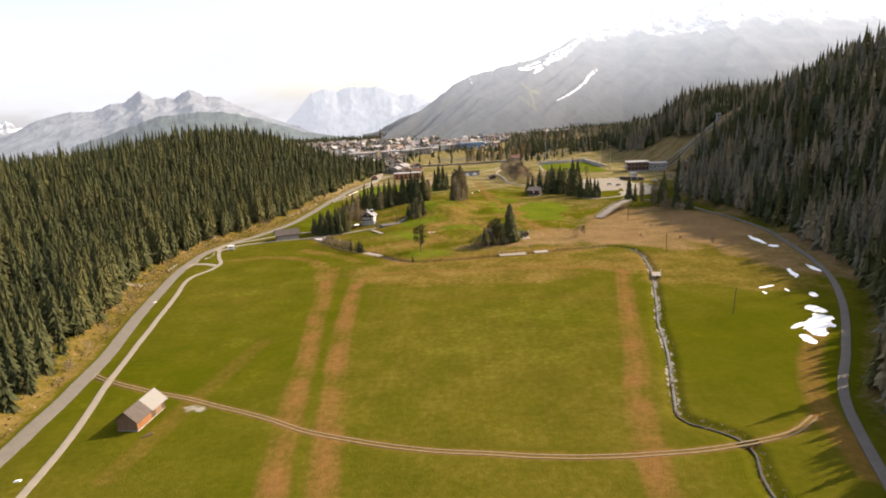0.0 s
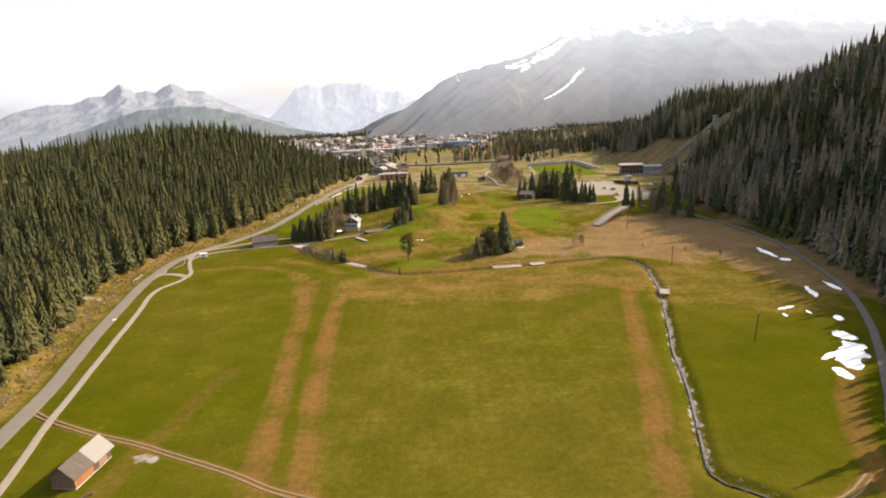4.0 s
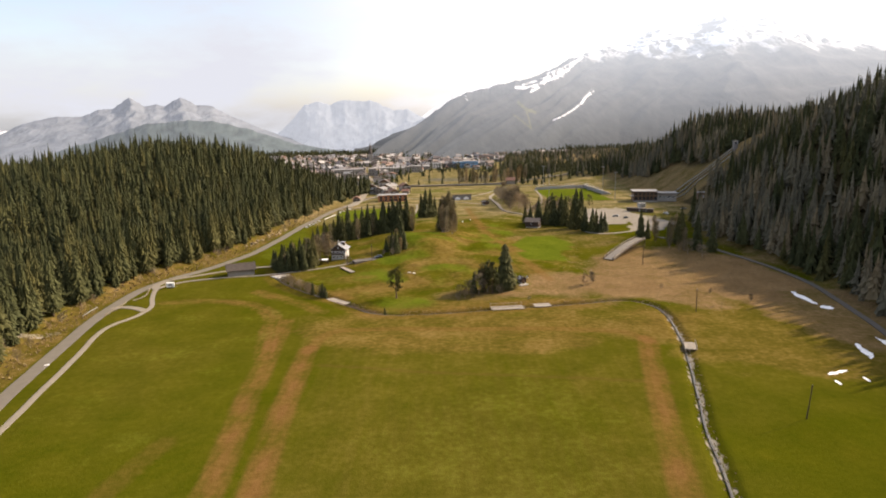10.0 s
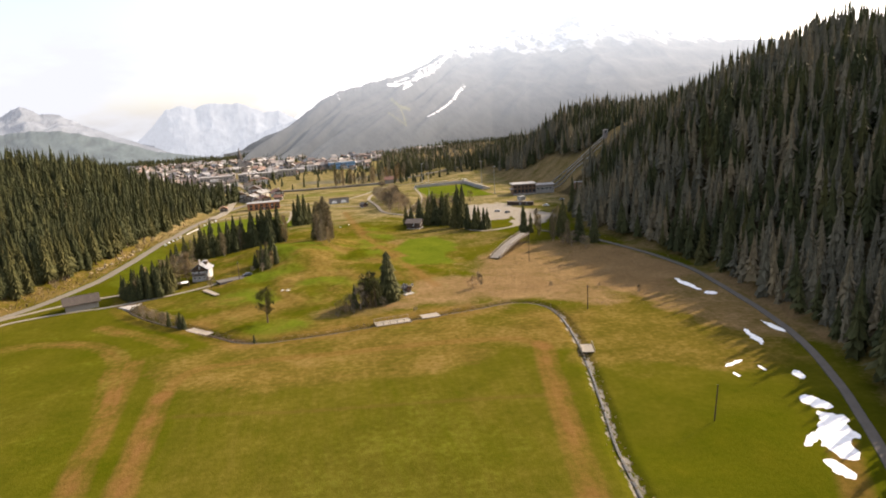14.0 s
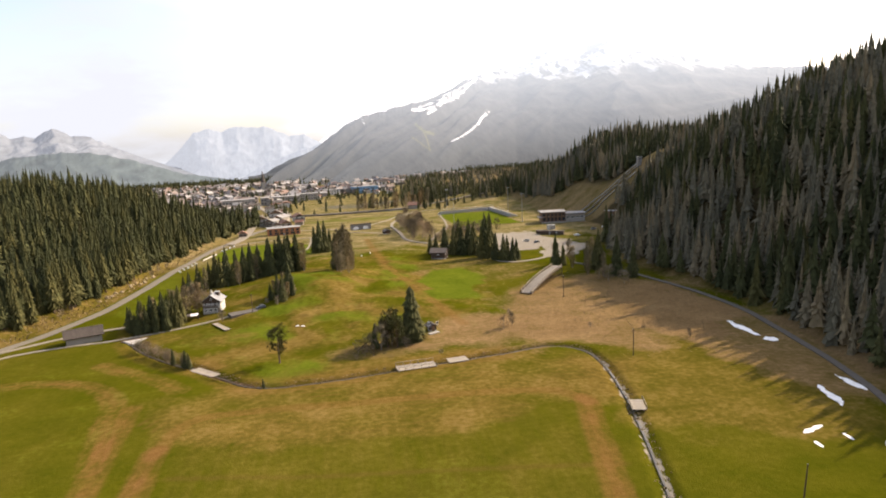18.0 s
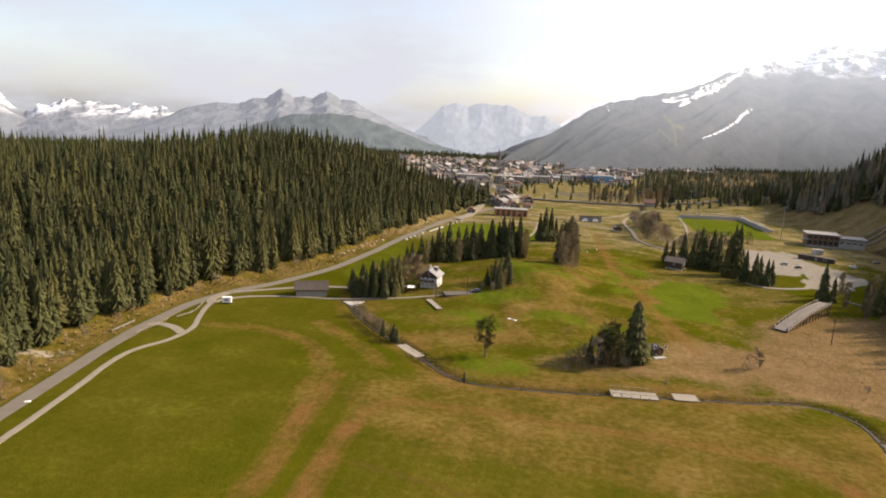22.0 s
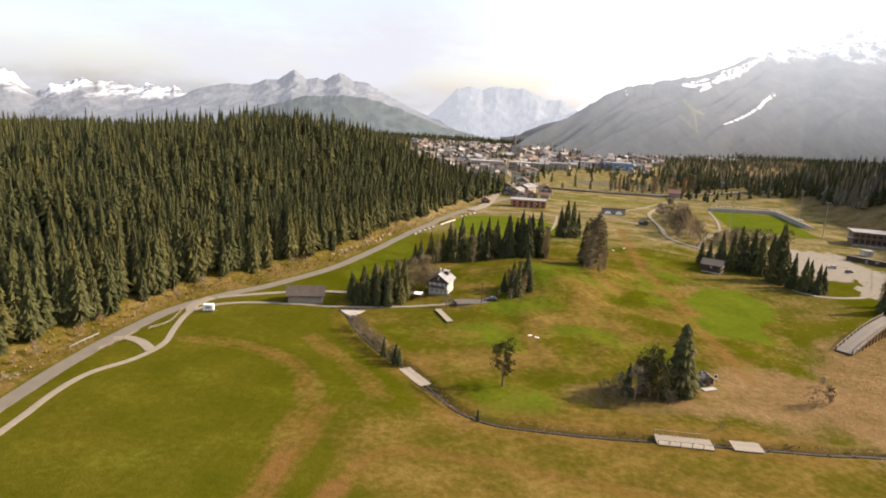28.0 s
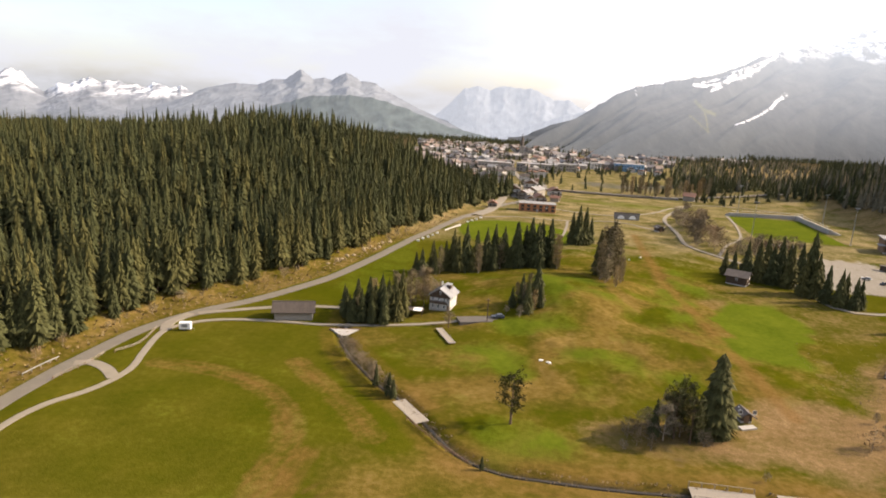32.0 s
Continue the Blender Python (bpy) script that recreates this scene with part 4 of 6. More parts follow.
# ---- building blocks ----
class Solid:
    """Collects boxes, slabs and prisms of one material into one mesh."""

    def __init__(self):
        self.co, self.f = [], []

    def hexa(self, pts):
        b = len(self.co)
        self.co += [tuple(p) for p in pts]
        self.f += [tuple(b + i for i in q) for q in ((3, 2, 1, 0), (4, 5, 6, 7), (0, 1, 5, 4), (1, 2, 6, 5), (2, 3, 7, 6), (3, 0, 4, 7))]
        return self

    def band(self, pts, w, h):
        """One unbroken beam along several points."""
        pts = [Vector(p) for p in pts]
        b = len(self.co)
        for k, p in enumerate(pts):
            d = pts[min(k + 1, len(pts) - 1)] - pts[max(k - 1, 0)]
            u = Vector((d.y, -d.x, 0)).normalized() * (w / 2)
            self.co += [tuple(p - u), tuple(p + u), tuple(p + u + Vector((0, 0, h))), tuple(p - u + Vector((0, 0, h)))]
        n = len(pts)
        for k in range(n - 1):
            a = b + 4 * k
            self.f += [(a + i, a + (i + 1) % 4, a + 4 + (i + 1) % 4, a + 4 + i) for i in range(4)]
        self.f += [(b + 3, b + 2, b + 1, b), tuple(b + 4 * (n - 1) + i for i in range(4))]
        return self

    def box(self, x0, x1, y0, y1, z0, z1):
        return self.hexa([(x0, y0, z0), (x1, y0, z0), (x1, y1, z0), (x0, y1, z0), (x0, y0, z1), (x1, y0, z1), (x1, y1, z1), (x0, y1, z1)])

    def bar(self, p, q, w, h=None):
        """A squared beam from p to q."""
        p, q = Vector(p), Vector(q)
        h = h or w
        d = (q - p).normalized()
        u = d.cross(Vector((0, 0, 1)))
        u = u.normalized() if u.length > 1e-3 else Vector((1, 0, 0))
        v = u.cross(d)
        c = [(-1, -1), (1, -1), (1, 1), (-1, 1)]
        return self.hexa([p + u * (a * w / 2) + v * (b * h / 2) for a, b in c] + [q + u * (a * w / 2) + v * (b * h / 2) for a, b in c])

    def tube(self, p, q, r0, r1, n=8):
        p, q = Vector(p), Vector(q)
        d = (q - p).normalized()
        u = d.orthogonal().normalized()
        v = d.cross(u)
        b = len(self.co)
        for o, r in ((p, r0), (q, r1)):
            self.co += [tuple(o + r * (math.cos(6.283 * i / n) * u + math.sin(6.283 * i / n) * v)) for i in range(n)]
        self.f += [(b + i, b + (i + 1) % n, b + n + (i + 1) % n, b + n + i) for i in range(n)]
        self.f += [tuple(b + n + i for i in range(n)), tuple(b + n - 1 - i for i in range(n))]
        return self

    def gable(self, w, y0, y1, z0, z1):
        """The upper triangle of an end wall."""
        b = len(self.co)
        self.co += [(-w / 2, y0, z0), (w / 2, y0, z0), (0, y0, z1), (-w / 2, y1, z0), (w / 2, y1, z0), (0, y1, z1)]
        self.f += [(b, b + 1, b + 2), (b + 5, b + 4, b + 3), (b, b + 3, b + 4, b + 1), (b + 1, b + 4, b + 5, b + 2), (b + 2, b + 5, b + 3, b)]
        return self

    def slope(self, w, l, z0, z1, side, over=0.6, thick=0.22, y0=None, y1=None):
        """One half of a saddle roof, ridge along y; side -1 or 1."""
        y0 = -l / 2 - over if y0 is None else y0
        y1 = l / 2 + over if y1 is None else y1
        s = (z1 - z0) / (w / 2)
        xe, ze = side * (w / 2 + over), z0 - s * over
        a, b = (0.0, xe) if side > 0 else (xe, 0.0)
        za, zb = (z1, ze) if side > 0 else (ze, z1)
        return self.hexa([(a, y0, za), (b, y0, zb), (b, y1, zb), (a, y1, za), (a, y0, za + thick), (b, y0, zb + thick), (b, y1, zb + thick), (a, y1, za + thick)])

    def mesh(self, name, mat):
        me = bpy.data.meshes.new(name)
        me.from_pydata(self.co, [], self.f)
        me.materials.append(mat)
        return me


def part(name, solid, mat, parent, label="", at=None):
    ob = child(name, solid.mesh(name, M[mat]) if isinstance(solid, Solid) else solid, parent, label)
    if at is not None:
        ob.location = at
    return ob


def gables(ob, w, l, z0, z1, mat, label="", low=None):
    """Both gable ends; low: a band of end wall below them."""
    for y0, y1 in ((-l / 2, -l / 2 + 0.3), (l / 2 - 0.3, l / 2)):
        part("gable", Solid().gable(w, y0, y1, z0, z1), mat, ob, label)
        if low is not None:
            part("end_wall", Solid().box(-w / 2 + 0.02, w / 2 - 0.02, y0 + 0.01, y1 - 0.01, low, z0), mat, ob, label)


M["white_wall"] = plain("white_render", (0.46, 0.445, 0.415), 0.85, var=0.12, scale=0.5)
M["cream_wall"] = plain("cream_render", (0.27, 0.245, 0.21), 0.85, var=0.12, scale=0.5)
M["dark_wood"] = boards("dark_timber", (0.075, 0.05, 0.035), 0)
M["brown_wood"] = boards("brown_timber", (0.19, 0.115, 0.07), 0)
M["orange_wood"] = boards("sunlit_larch_boards", (0.235, 0.105, 0.042), 1)
M["grey_wood"] = boards("silvered_timber", (0.165, 0.148, 0.125), 0)
M["pale_plank"] = boards("bleached_planks", (0.25, 0.218, 0.175), 0)
M["tin"] = plain("galvanised_sheet", (0.28, 0.28, 0.28), 0.5, 0.2, var=0.12, scale=0.7)
M["shingle"] = boards("grey_shingles", (0.066, 0.053, 0.044), 1, 0.3)
M["red_tile"] = plain("brown_roof_tiles", (0.20, 0.105, 0.075), 0.85, var=0.25, scale=0.8, rand=0.5)
M["dark_tile"] = plain("dark_roof_tiles", (0.085, 0.07, 0.06), 0.85, var=0.25, scale=0.8, rand=0.5)
M["grey_roof"] = plain("grey_roof_sheet", (0.21, 0.20, 0.19), 0.7, var=0.15, scale=0.5, rand=0.3)
M["glass"] = Nodes("window_glass").done((0.035, 0.042, 0.05), 0.08, spec=0.6)
M["concrete"] = plain("concrete", (0.34, 0.32, 0.29), 0.9, var=0.18, scale=0.5)
M["mud_paving"] = plain("old_asphalt", (0.10, 0.088, 0.075), 0.9, var=0.2, scale=0.5)
M["dark_concrete"] = plain("dark_concrete", (0.20, 0.19, 0.18), 0.9, var=0.2, scale=0.5)
M["steel"] = plain("grey_steel", (0.30, 0.31, 0.32), 0.45, 0.6, var=0.1)
M["white_paint"] = plain("white_paint", (0.80, 0.80, 0.78), 0.45, var=0.06)
M["red_wall"] = plain("red_plaster", (0.36, 0.15, 0.07), 0.85, var=0.15, scale=0.4)
M["rubber"] = plain("rubber", (0.03, 0.03, 0.03), 0.8, var=0.2)
M["blue_wall"] = plain("blue_cladding", (0.16, 0.30, 0.45), 0.6, var=0.1)
M["rock"] = plain("pale_rock", (0.30, 0.235, 0.155), 0.95, var=0.35, scale=0.8, bump=0.1)
M["pale_sheet"] = plain("pale_roof_sheet", (0.17, 0.162, 0.148), 0.6, var=0.1, scale=0.7)
M["sheet"] = plain("white_sheeting", (0.78, 0.77, 0.74), 0.6, var=0.08, scale=1.2)


def window(parent, x, y, z, w, h, axis, out, frame_mat="white_paint"):
    """A window set 4 cm proud of a wall; axis 0: wall faces along x, 1: along y."""
    fr, pane, sill = Solid(), Solid(), Solid()
    t = 0.09
    for a0, a1, z0, z1 in ((-w / 2, w / 2, h / 2 - t, h / 2), (-w / 2, w / 2, -h / 2, -h / 2 + t), (-w / 2, -w / 2 + t, -h / 2 + t, h / 2 - t), (w / 2 - t, w / 2, -h / 2 + t, h / 2 - t), (-t / 3, t / 3, -h / 2 + t, h / 2 - t)):
        if axis:
            fr.box(a0, a1, min(0, out * 0.06), max(0, out * 0.06), z0, z1)
        else:
            fr.box(min(0, out * 0.06), max(0, out * 0.06), a0, a1, z0, z1)
    if axis:
        pane.box(-w / 2 + t, w / 2 - t, min(0, out * 0.03), max(0, out * 0.03), -h / 2 + t, h / 2 - t)
        sill.box(-w / 2 - 0.1, w / 2 + 0.1, min(0, out * 0.16), max(0, out * 0.16), -h / 2 - 0.06, -h / 2)
    else:
        pane.box(min(0, out * 0.03), max(0, out * 0.03), -w / 2 + t, w / 2 - t, -h / 2 + t, h / 2 - t)
        sill.box(min(0, out * 0.16), max(0, out * 0.16), -w / 2 - 0.1, w / 2 + 0.1, -h / 2 - 0.06, -h / 2)
    win = part("window", fr, frame_mat, parent)
    win.location = (x, y, z)
    part("pane", pane, "glass", win)
    part("sill", sill, "concrete", win)
    return win


# ---- the white chalet ----
def chalet(x, y, turn):
    ob = thing("chalet", "white-walled chalet with dark timber gable and silvery metal roof", "house", "", x, y, None, turn)
    w, l, h, top = 10.0, 11.0, 5.6, 8.2
    ob.scale = (0.75, 0.75, 0.98)
    part("wall", Solid().box(-w / 2, w / 2, -l / 2, l / 2, -0.6, h), "white_wall", ob, "white rendered wall")
    part("plinth", Solid().box(-w / 2 - 0.06, w / 2 + 0.06, -l / 2 - 0.06, l / 2 + 0.06, -0.8, 0.5), "concrete", ob)
    gables(ob, w, l, h, top, "dark_wood", "dark timber gable")
    part("gable_cladding", Solid().box(-w / 2 - 0.02, w / 2 + 0.02, -l / 2 - 0.08, -l / 2 - 0.003, h - 0.9, h + 0.05), "dark_wood", ob)
    # one metal roof: the sunward slope's brightness is put into a lighter grey
    for s, m in ((-1, "grey_roof"), (1, "tin")):
        roof = part("roof", Solid().slope(w, l, h, top, s, 1.1, 0.2), m, ob, "silvery metal roof")
        rib = Solid()
        for k in range(12):
            yy = -l / 2 - 1.0 + k * (l + 2.0) / 11
            z0 = h - (top - h) / (w / 2) * 1.1 + 0.23
            rib.bar((0, yy, top + 0.23), (s * (w / 2 + 1.1), yy, z0), 0.06, 0.06)
        part("seams", rib, m, roof)
    dormer = part("dormer", Solid().box(1.2, 3.2, 0.6, 3.4, top - 1.2, top + 0.35), "dark_wood", ob, "dark roof dormer")
    part("dormer_roof", Solid().box(0.9, 3.5, 0.3, 3.7, top + 0.35, top + 0.5), "tin", dormer)
    part("chimney", Solid().box(-1.6, -0.9, 1.0, 1.8, top - 0.8, top + 1.3), "white_wall", ob)
    bal = part("balcony", Solid().box(-w / 2 - 0.1, w / 2 - 1.0, -l / 2 - 1.3, -l / 2 - 0.003, 2.75, 2.92), "dark_wood", ob, "dark timber balcony")
    rail = Solid().box(-w / 2 - 0.1, w / 2 - 1.0, -l / 2 - 1.3, -l / 2 - 1.22, 3.78, 3.88)
    part("rail", rail, "dark_wood", bal)
    for k in range(28):
        part("slat", Solid().box(-w / 2 - 0.05 + k * 0.32, -w / 2 + 0.15 + k * 0.32, -l / 2 - 1.29, -l / 2 - 1.24, 2.92, 3.78), "dark_wood", bal)
    for xx in (-3.4, -0.6, 2.2, 4.1):
        window(ob, xx, -l / 2 - 0.003, 4.2, 1.0, 1.35, 1, -1)
        if xx < 4:
            window(ob, xx, -l / 2 - 0.003, 1.5, 1.1, 1.3, 1, -1)
    window(ob, 0, -l / 2 - 0.09, 6.6, 1.0, 1.1, 1, -1)
    for yy in (-3.5, -0.5, 2.8):
        window(ob, w / 2 + 0.003, yy, 4.1, 1.0, 1.3, 0, 1)
        window(ob, w / 2 + 0.003, yy, 1.5, 1.0, 1.3, 0, 1)
    part("door", Solid().box(3.6, 4.6, -l / 2 - 0.08, -l / 2 - 0.003, 0.1, 2.2), "brown_wood", ob)
    return ob


chalet(-54.4, 343.2, -4)
car_port = thing("car_shelter", "low dark shelter with a pale blue tarpaulin beside the chalet", "shelter", "", -62.5, 333.0, None, 8)
part("roof", Solid().box(-5, 3.5, -2, 2, 2.1, 2.3), "dark_tile", car_port)
for px, py in ((-4.6, -1.7), (3.2, -1.7), (-4.6, 1.7), (3.2, 1.7)):
    part("post", Solid().box(px - 0.1, px + 0.1, py - 0.1, py + 0.1, -0.3, 2.1), "dark_wood", car_port)
part("tarpaulin", Solid().hexa([(0.2, -2.3, 2.25), (3.0, -2.3, 2.25), (3.2, 0.8, 2.42), (0.1, 0.8, 2.42), (0.2, -2.3, 2.33), (3.0, -2.3, 2.33), (3.2, 0.8, 2.5), (0.1, 0.8, 2.5)]), "sheet", car_port, "pale tarpaulin")
terrace = thing("terrace", "grey paved forecourt beside the chalet lane", "terrace", "", -38.5, 331.0, None, 26, "structure")
part("paving", Solid().box(-7.5, 7, -2.6, 3.2, -2.0, 0.12), "mud_paving", terrace)


# ---- the field barns ----
def hay_barn(x, y, turn):
    ob = thing("hay_barn", "weathered timber hay barn, half its roof new pale sheet metal", "barn", "", x, y, None, turn)
    w, l, h, top = 6.0, 13.2, 3.1, 5.5
    ob.scale = (0.88, 0.94, 0.95)
    for name, y0, y1, m, lab in (("near_wall", -l / 2, 0, "orange_wood", "orange-brown larch boards"), ("far_wall", 0.0, l / 2, "dark_wood", "dark timber boards")):
        n = 22
        for s in (-1, 1):
            b = Solid()
            for k in range(n):
                ya = y0 + (y1 - y0) * k / n
                b.box(s * w / 2 - (0.05 if k % 2 else 0.03), s * w / 2 + (0.05 if k % 2 else 0.03), ya + 0.01, ya + (y1 - y0) / n - 0.01, -0.4, h)
            part("side_wall", b, m, ob, lab)
    for yy in (-l / 2, l / 2):
        for k in range(20):
            xa = -w / 2 + w * k / 20
            mid = abs(xa + w / 40)
            zt = h + (top - h) * (1 - mid / (w / 2)) - 0.03
            part("gable_board", Solid().box(xa + 0.01, xa + w / 20 - 0.01, yy - (0.05 if k % 2 else 0.03), yy + 0.04, -0.4, zt), "brown_wood", ob)
    part("footing", Solid().box(-w / 2 - 0.12, w / 2 + 0.12, -l / 2 - 0.12, l / 2 + 0.12, -0.7, 0.18), "concrete", ob)
    for s in (-1, 1):
        part("old_roof", Solid().slope(w, l, h, top, s, 0.7, 0.16, -l / 2 - 0.8, -0.2), "shingle", ob, "grey shingle roof")
        part("new_roof", Solid().slope(w, l, h + 0.05, top + 0.05, s, 0.85, 0.12, -0.2, l / 2 + 0.8), "pale_sheet", ob, "pale sheet-metal roof")
    part("door", Solid().box(w / 2 + 0.055, w / 2 + 0.11, 2.0, 5.0, 0.0, 2.6), "brown_wood", ob)
    part("beam", Solid().box(w / 2 + 0.06, w / 2 + 0.16, -l / 2, l / 2, 2.75, 2.95), "brown_wood", ob)
    return ob


hay_barn(-83.0, 97.0, -6)
boards_heap = thing("board_pile", "dark heap of old boards by the hay barn", "timber pile", "", -77.5, 88.0, None, 20)
for k in range(7):
    part("board", Solid().bar((-1.4 + 0.2 * k, -0.6 + 0.15 * k, 0.1 + 0.05 * (k % 3)), (1.3 - 0.1 * k, 0.3 + 0.1 * k, 0.15 + 0.06 * (k % 4)), 0.3, 0.06), "dark_wood", boards_heap)


def stone_barn(x, y, turn):
    ob = thing("field_barn", "long cream-walled barn with pale boards and brown-grey roof", "barn", "", x, y, None, turn)
    l, w, h, top = 12.5, 7.0, 3.2, 5.4
    part("lower_wall", Solid().box(-w / 2, w / 2, -l / 2, l / 2, -0.6, 1.7), "cream_wall", ob, "pale boarded lower wall")
    for s in (-1, 1):
        b = Solid()
        for k in range(40):
            ya = -l / 2 + l * k / 40
            b.box(s * w / 2 - (0.06 if k % 2 else 0.03), s * w / 2 + (0.06 if k % 2 else 0.03), ya + 0.01, ya + l / 40 - 0.01, 1.7, h)
        part("boarding", b, "pale_plank", ob, "pale upright boards")
    gables(ob, w, l, h, top, "white_wall", "pale gable end", 1.7)
    for s in (-1, 1):
        part("roof", Solid().slope(w, l, h, top, s, 0.9, 0.2), "shingle", ob, "grey-brown roof")
    part("ridge_cap", Solid().box(-0.2, 0.2, -l / 2 - 0.9, l / 2 + 0.9, top + 0.17, top + 0.27), "dark_tile", ob)
    part("door", Solid().box(-1.5, 1.5, -l / 2 - 0.07, -l / 2 - 0.003, 0, 2.7), "brown_wood", ob)
    for yy in (-3.5, 0.2, 3.8):
        window(ob, -w / 2 - 0.003, yy, 1.1, 0.9, 0.6, 0, -1)
    return ob


stone_barn(-100.2, 318.0, 90 + 22 + 180)

trailer = thing("trailer", "white box trailer parked beside the cycle path", "trailer", "", -125.6, 294.5, None, 20)
trailer.scale = (0.82, 0.82, 0.9)
part("box", Solid().box(-2.1, 2.1, -1.1, 1.1, 0.6, 2.9), "white_paint", trailer, "white trailer box")
part("chassis", Solid().box(-2.2, 2.2, -0.9, 0.9, 0.42, 0.597), "steel", trailer)
part("drawbar", Solid().bar((2.1, 0, 0.5), (3.5, 0, 0.45), 0.12), "steel", trailer)
for px in (-0.6, 0.4):
    for py in (-1.0, 1.0):
        part("wheel", Solid().tube((px, py - 0.12, 0.33), (px, py + 0.12, 0.33), 0.36, 0.36, 12), "rubber", trailer)
part("hatch", Solid().box(-1.2, 1.0, -1.14, -1.104, 1.3, 2.4), "tin", trailer)


def timber_hut(x, y, turn, w=7.5, l=8.5, h=4.2, top=6.0, label="dark timber hut with white base and grey-brown roof"):
    ob = thing("timber_hut", label, "hut", "", x, y, None, turn)
    part("base_wall", Solid().box(-w / 2, w / 2, -l / 2, l / 2, -0.8, 0.5), "white_wall", ob, "whitewashed base")
    part("upper_wall", Solid().box(-w / 2 - 0.06, w / 2 + 0.06, -l / 2 - 0.06, l / 2 + 0.06, 0.5, h), "dark_wood", ob, "dark timber wall")
    gables(ob, w, l, h, top, "dark_wood")
    for s in (-1, 1):
        part("roof", Solid().slope(w, l, h, top, s, 0.9, 0.2), "dark_tile", ob, "grey-brown roof")
    for xx in (-1.8, 1.8):
        window(ob, xx, -l / 2 - 0.07, 2.9, 0.9, 1.0, 1, -1)
    window(ob, -w / 2 - 0.07, 0, 2.9, 0.9, 1.0, 0, -1)
    part("door", Solid().box(-0.6, 0.6, -l / 2 - 0.1, -l / 2 - 0.062, 0, 2.0), "brown_wood", ob)
    return ob


timber_hut(60.5, 431, 68)
timber_hut(37, 566, 20, 4.5, 5.0, 2.6, 3.8, "small grey timber shed beside the winding lane")
timber_hut(36.5, 289.5, 15, 2.6, 3.2, 2.0, 2.8, "tiny brown timber shelter behind the big spruce")
slab = thing("stone_slab", "pale stone slab lying before the small shelter", "slab", "", 36.8, 285.3, None, 30)
part("slab", Solid().box(-2.2, 2.2, -0.9, 0.9, -0.2, 0.3), "concrete", slab)


# ---- bridges ----
def deck_bridge(name, label, x, y, turn, length, width, z, rail=True, mat="pale_plank"):
    """Plank deck across the stream: each plank a board of its own, on two beams, with posts and handrails."""
    ob = thing(name, label, "bridge", "", x, y, z, turn)
    n = max(4, int(length / 0.45))
    me = Solid().box(-length / n / 2 + 0.015, length / n / 2 - 0.015, -width / 2, width / 2, -0.07, 0.0).mesh("plank", M[mat])
    r = random.Random(int(x * 7 + y))
    for k in range(n):
        p = part("plank", me, mat, ob)
        p.location = (-length / 2 + (k + 0.5) * length / n, r.uniform(-0.06, 0.06), r.uniform(-0.012, 0.012))
    for s in (-1, 1):
        part("beam", Solid().box(-length / 2, length / 2, s * (width / 2 - 0.5) - 0.15, s * (width / 2 - 0.5) + 0.15, -0.45, -0.09), "dark_wood", ob)
        if rail:
            m = max(3, int(length / 2.2))
            for k in range(m + 1):
                xx = -length / 2 + 0.1 + k * (length - 0.2) / m
                part("post", Solid().box(xx - 0.07, xx + 0.07, s * width / 2 - 0.07, s * width / 2 + 0.07, -0.4, 1.1), mat, ob)
            part("handrail", Solid().box(-length / 2, length / 2, s * width / 2 - 0.05, s * width / 2 + 0.05, 1.1, 1.2), mat, ob)
    return ob


deck_bridge("plank_bridge", "broad pale plank bridge with low posts over the stream", 26.3, 252.6, 6, 13.0, 5.0, 0.32)
deck_bridge("plank_bridge", "short pale plank bridge over the stream", 40.6, 255.2, 8, 6.8, 4.6, 0.32, False)
deck_bridge("plank_bridge", "pale plank footbridge with rails over the gravel stream", 81.6, 206.3, 75, 6.6, 3.8, 0.35)
deck_bridge("plank_bridge", "pale weathered plank crossing at the stream bend", -43.4, 266.4, -45, 12.5, 3.6, 0.3, False)
deck_bridge("plank_ramp", "pale plank strip leading down from the lane", -46.6, 315.0, -58, 13.5, 2.3, float(land(-46.6, 315.0)) + 0.45, False)


def ramp_bridge():
    ob = thing("ski_bridge", "long grey timber ramp bridge with plank rails", "bridge", "", 86.5, 333.0, 0.0, 53.5)
    L, w = 47.0, 5.4
    n = 110
    me = Solid().box(-L / n / 2 + 0.02, L / n / 2 - 0.02, -w / 2, w / 2, -0.1, 0.0).mesh("plank", M["grey_wood"])

    def height(u):
        return 0.9 + 3.4 * math.sin(math.pi / 2 * min(1, u / (0.75 * L)))

    for k in range(n):
        u = (k + 0.5) * L / n
        p = part("plank", me, "grey_wood", ob)
        p.location = (u, 0, height(u))
        p.rotation_euler = (0, -math.atan((height(u + 0.3) - height(u - 0.3)) / 0.6), 0)
    for s in (-1, 1):
        for k in range(15):
            u = 0.5 + k * (L - 1) / 14
            part("pier", Solid().box(u - 0.18, u + 0.18, s * (w / 2 - 0.2) - 0.18, s * (w / 2 - 0.2) + 0.18, -1.0, height(u) + 1.0), "dark_wood", ob)
            if k < 14:
                v = 0.5 + (k + 1) * (L - 1) / 14
                for dz in (1.0, 0.55):
                    part("rail", Solid().bar((u, s * (w / 2 - 0.02), height(u) + dz), (v, s * (w / 2 - 0.02), height(v) + dz), 0.08, 0.2), "pale_plank", ob)
                part("side_board", Solid().bar((u, s * (w / 2 + 0.04), height(u) - 0.35), (v, s * (w / 2 + 0.04), height(v) - 0.35), 0.08, 0.5), "dark_wood", ob)
    return ob


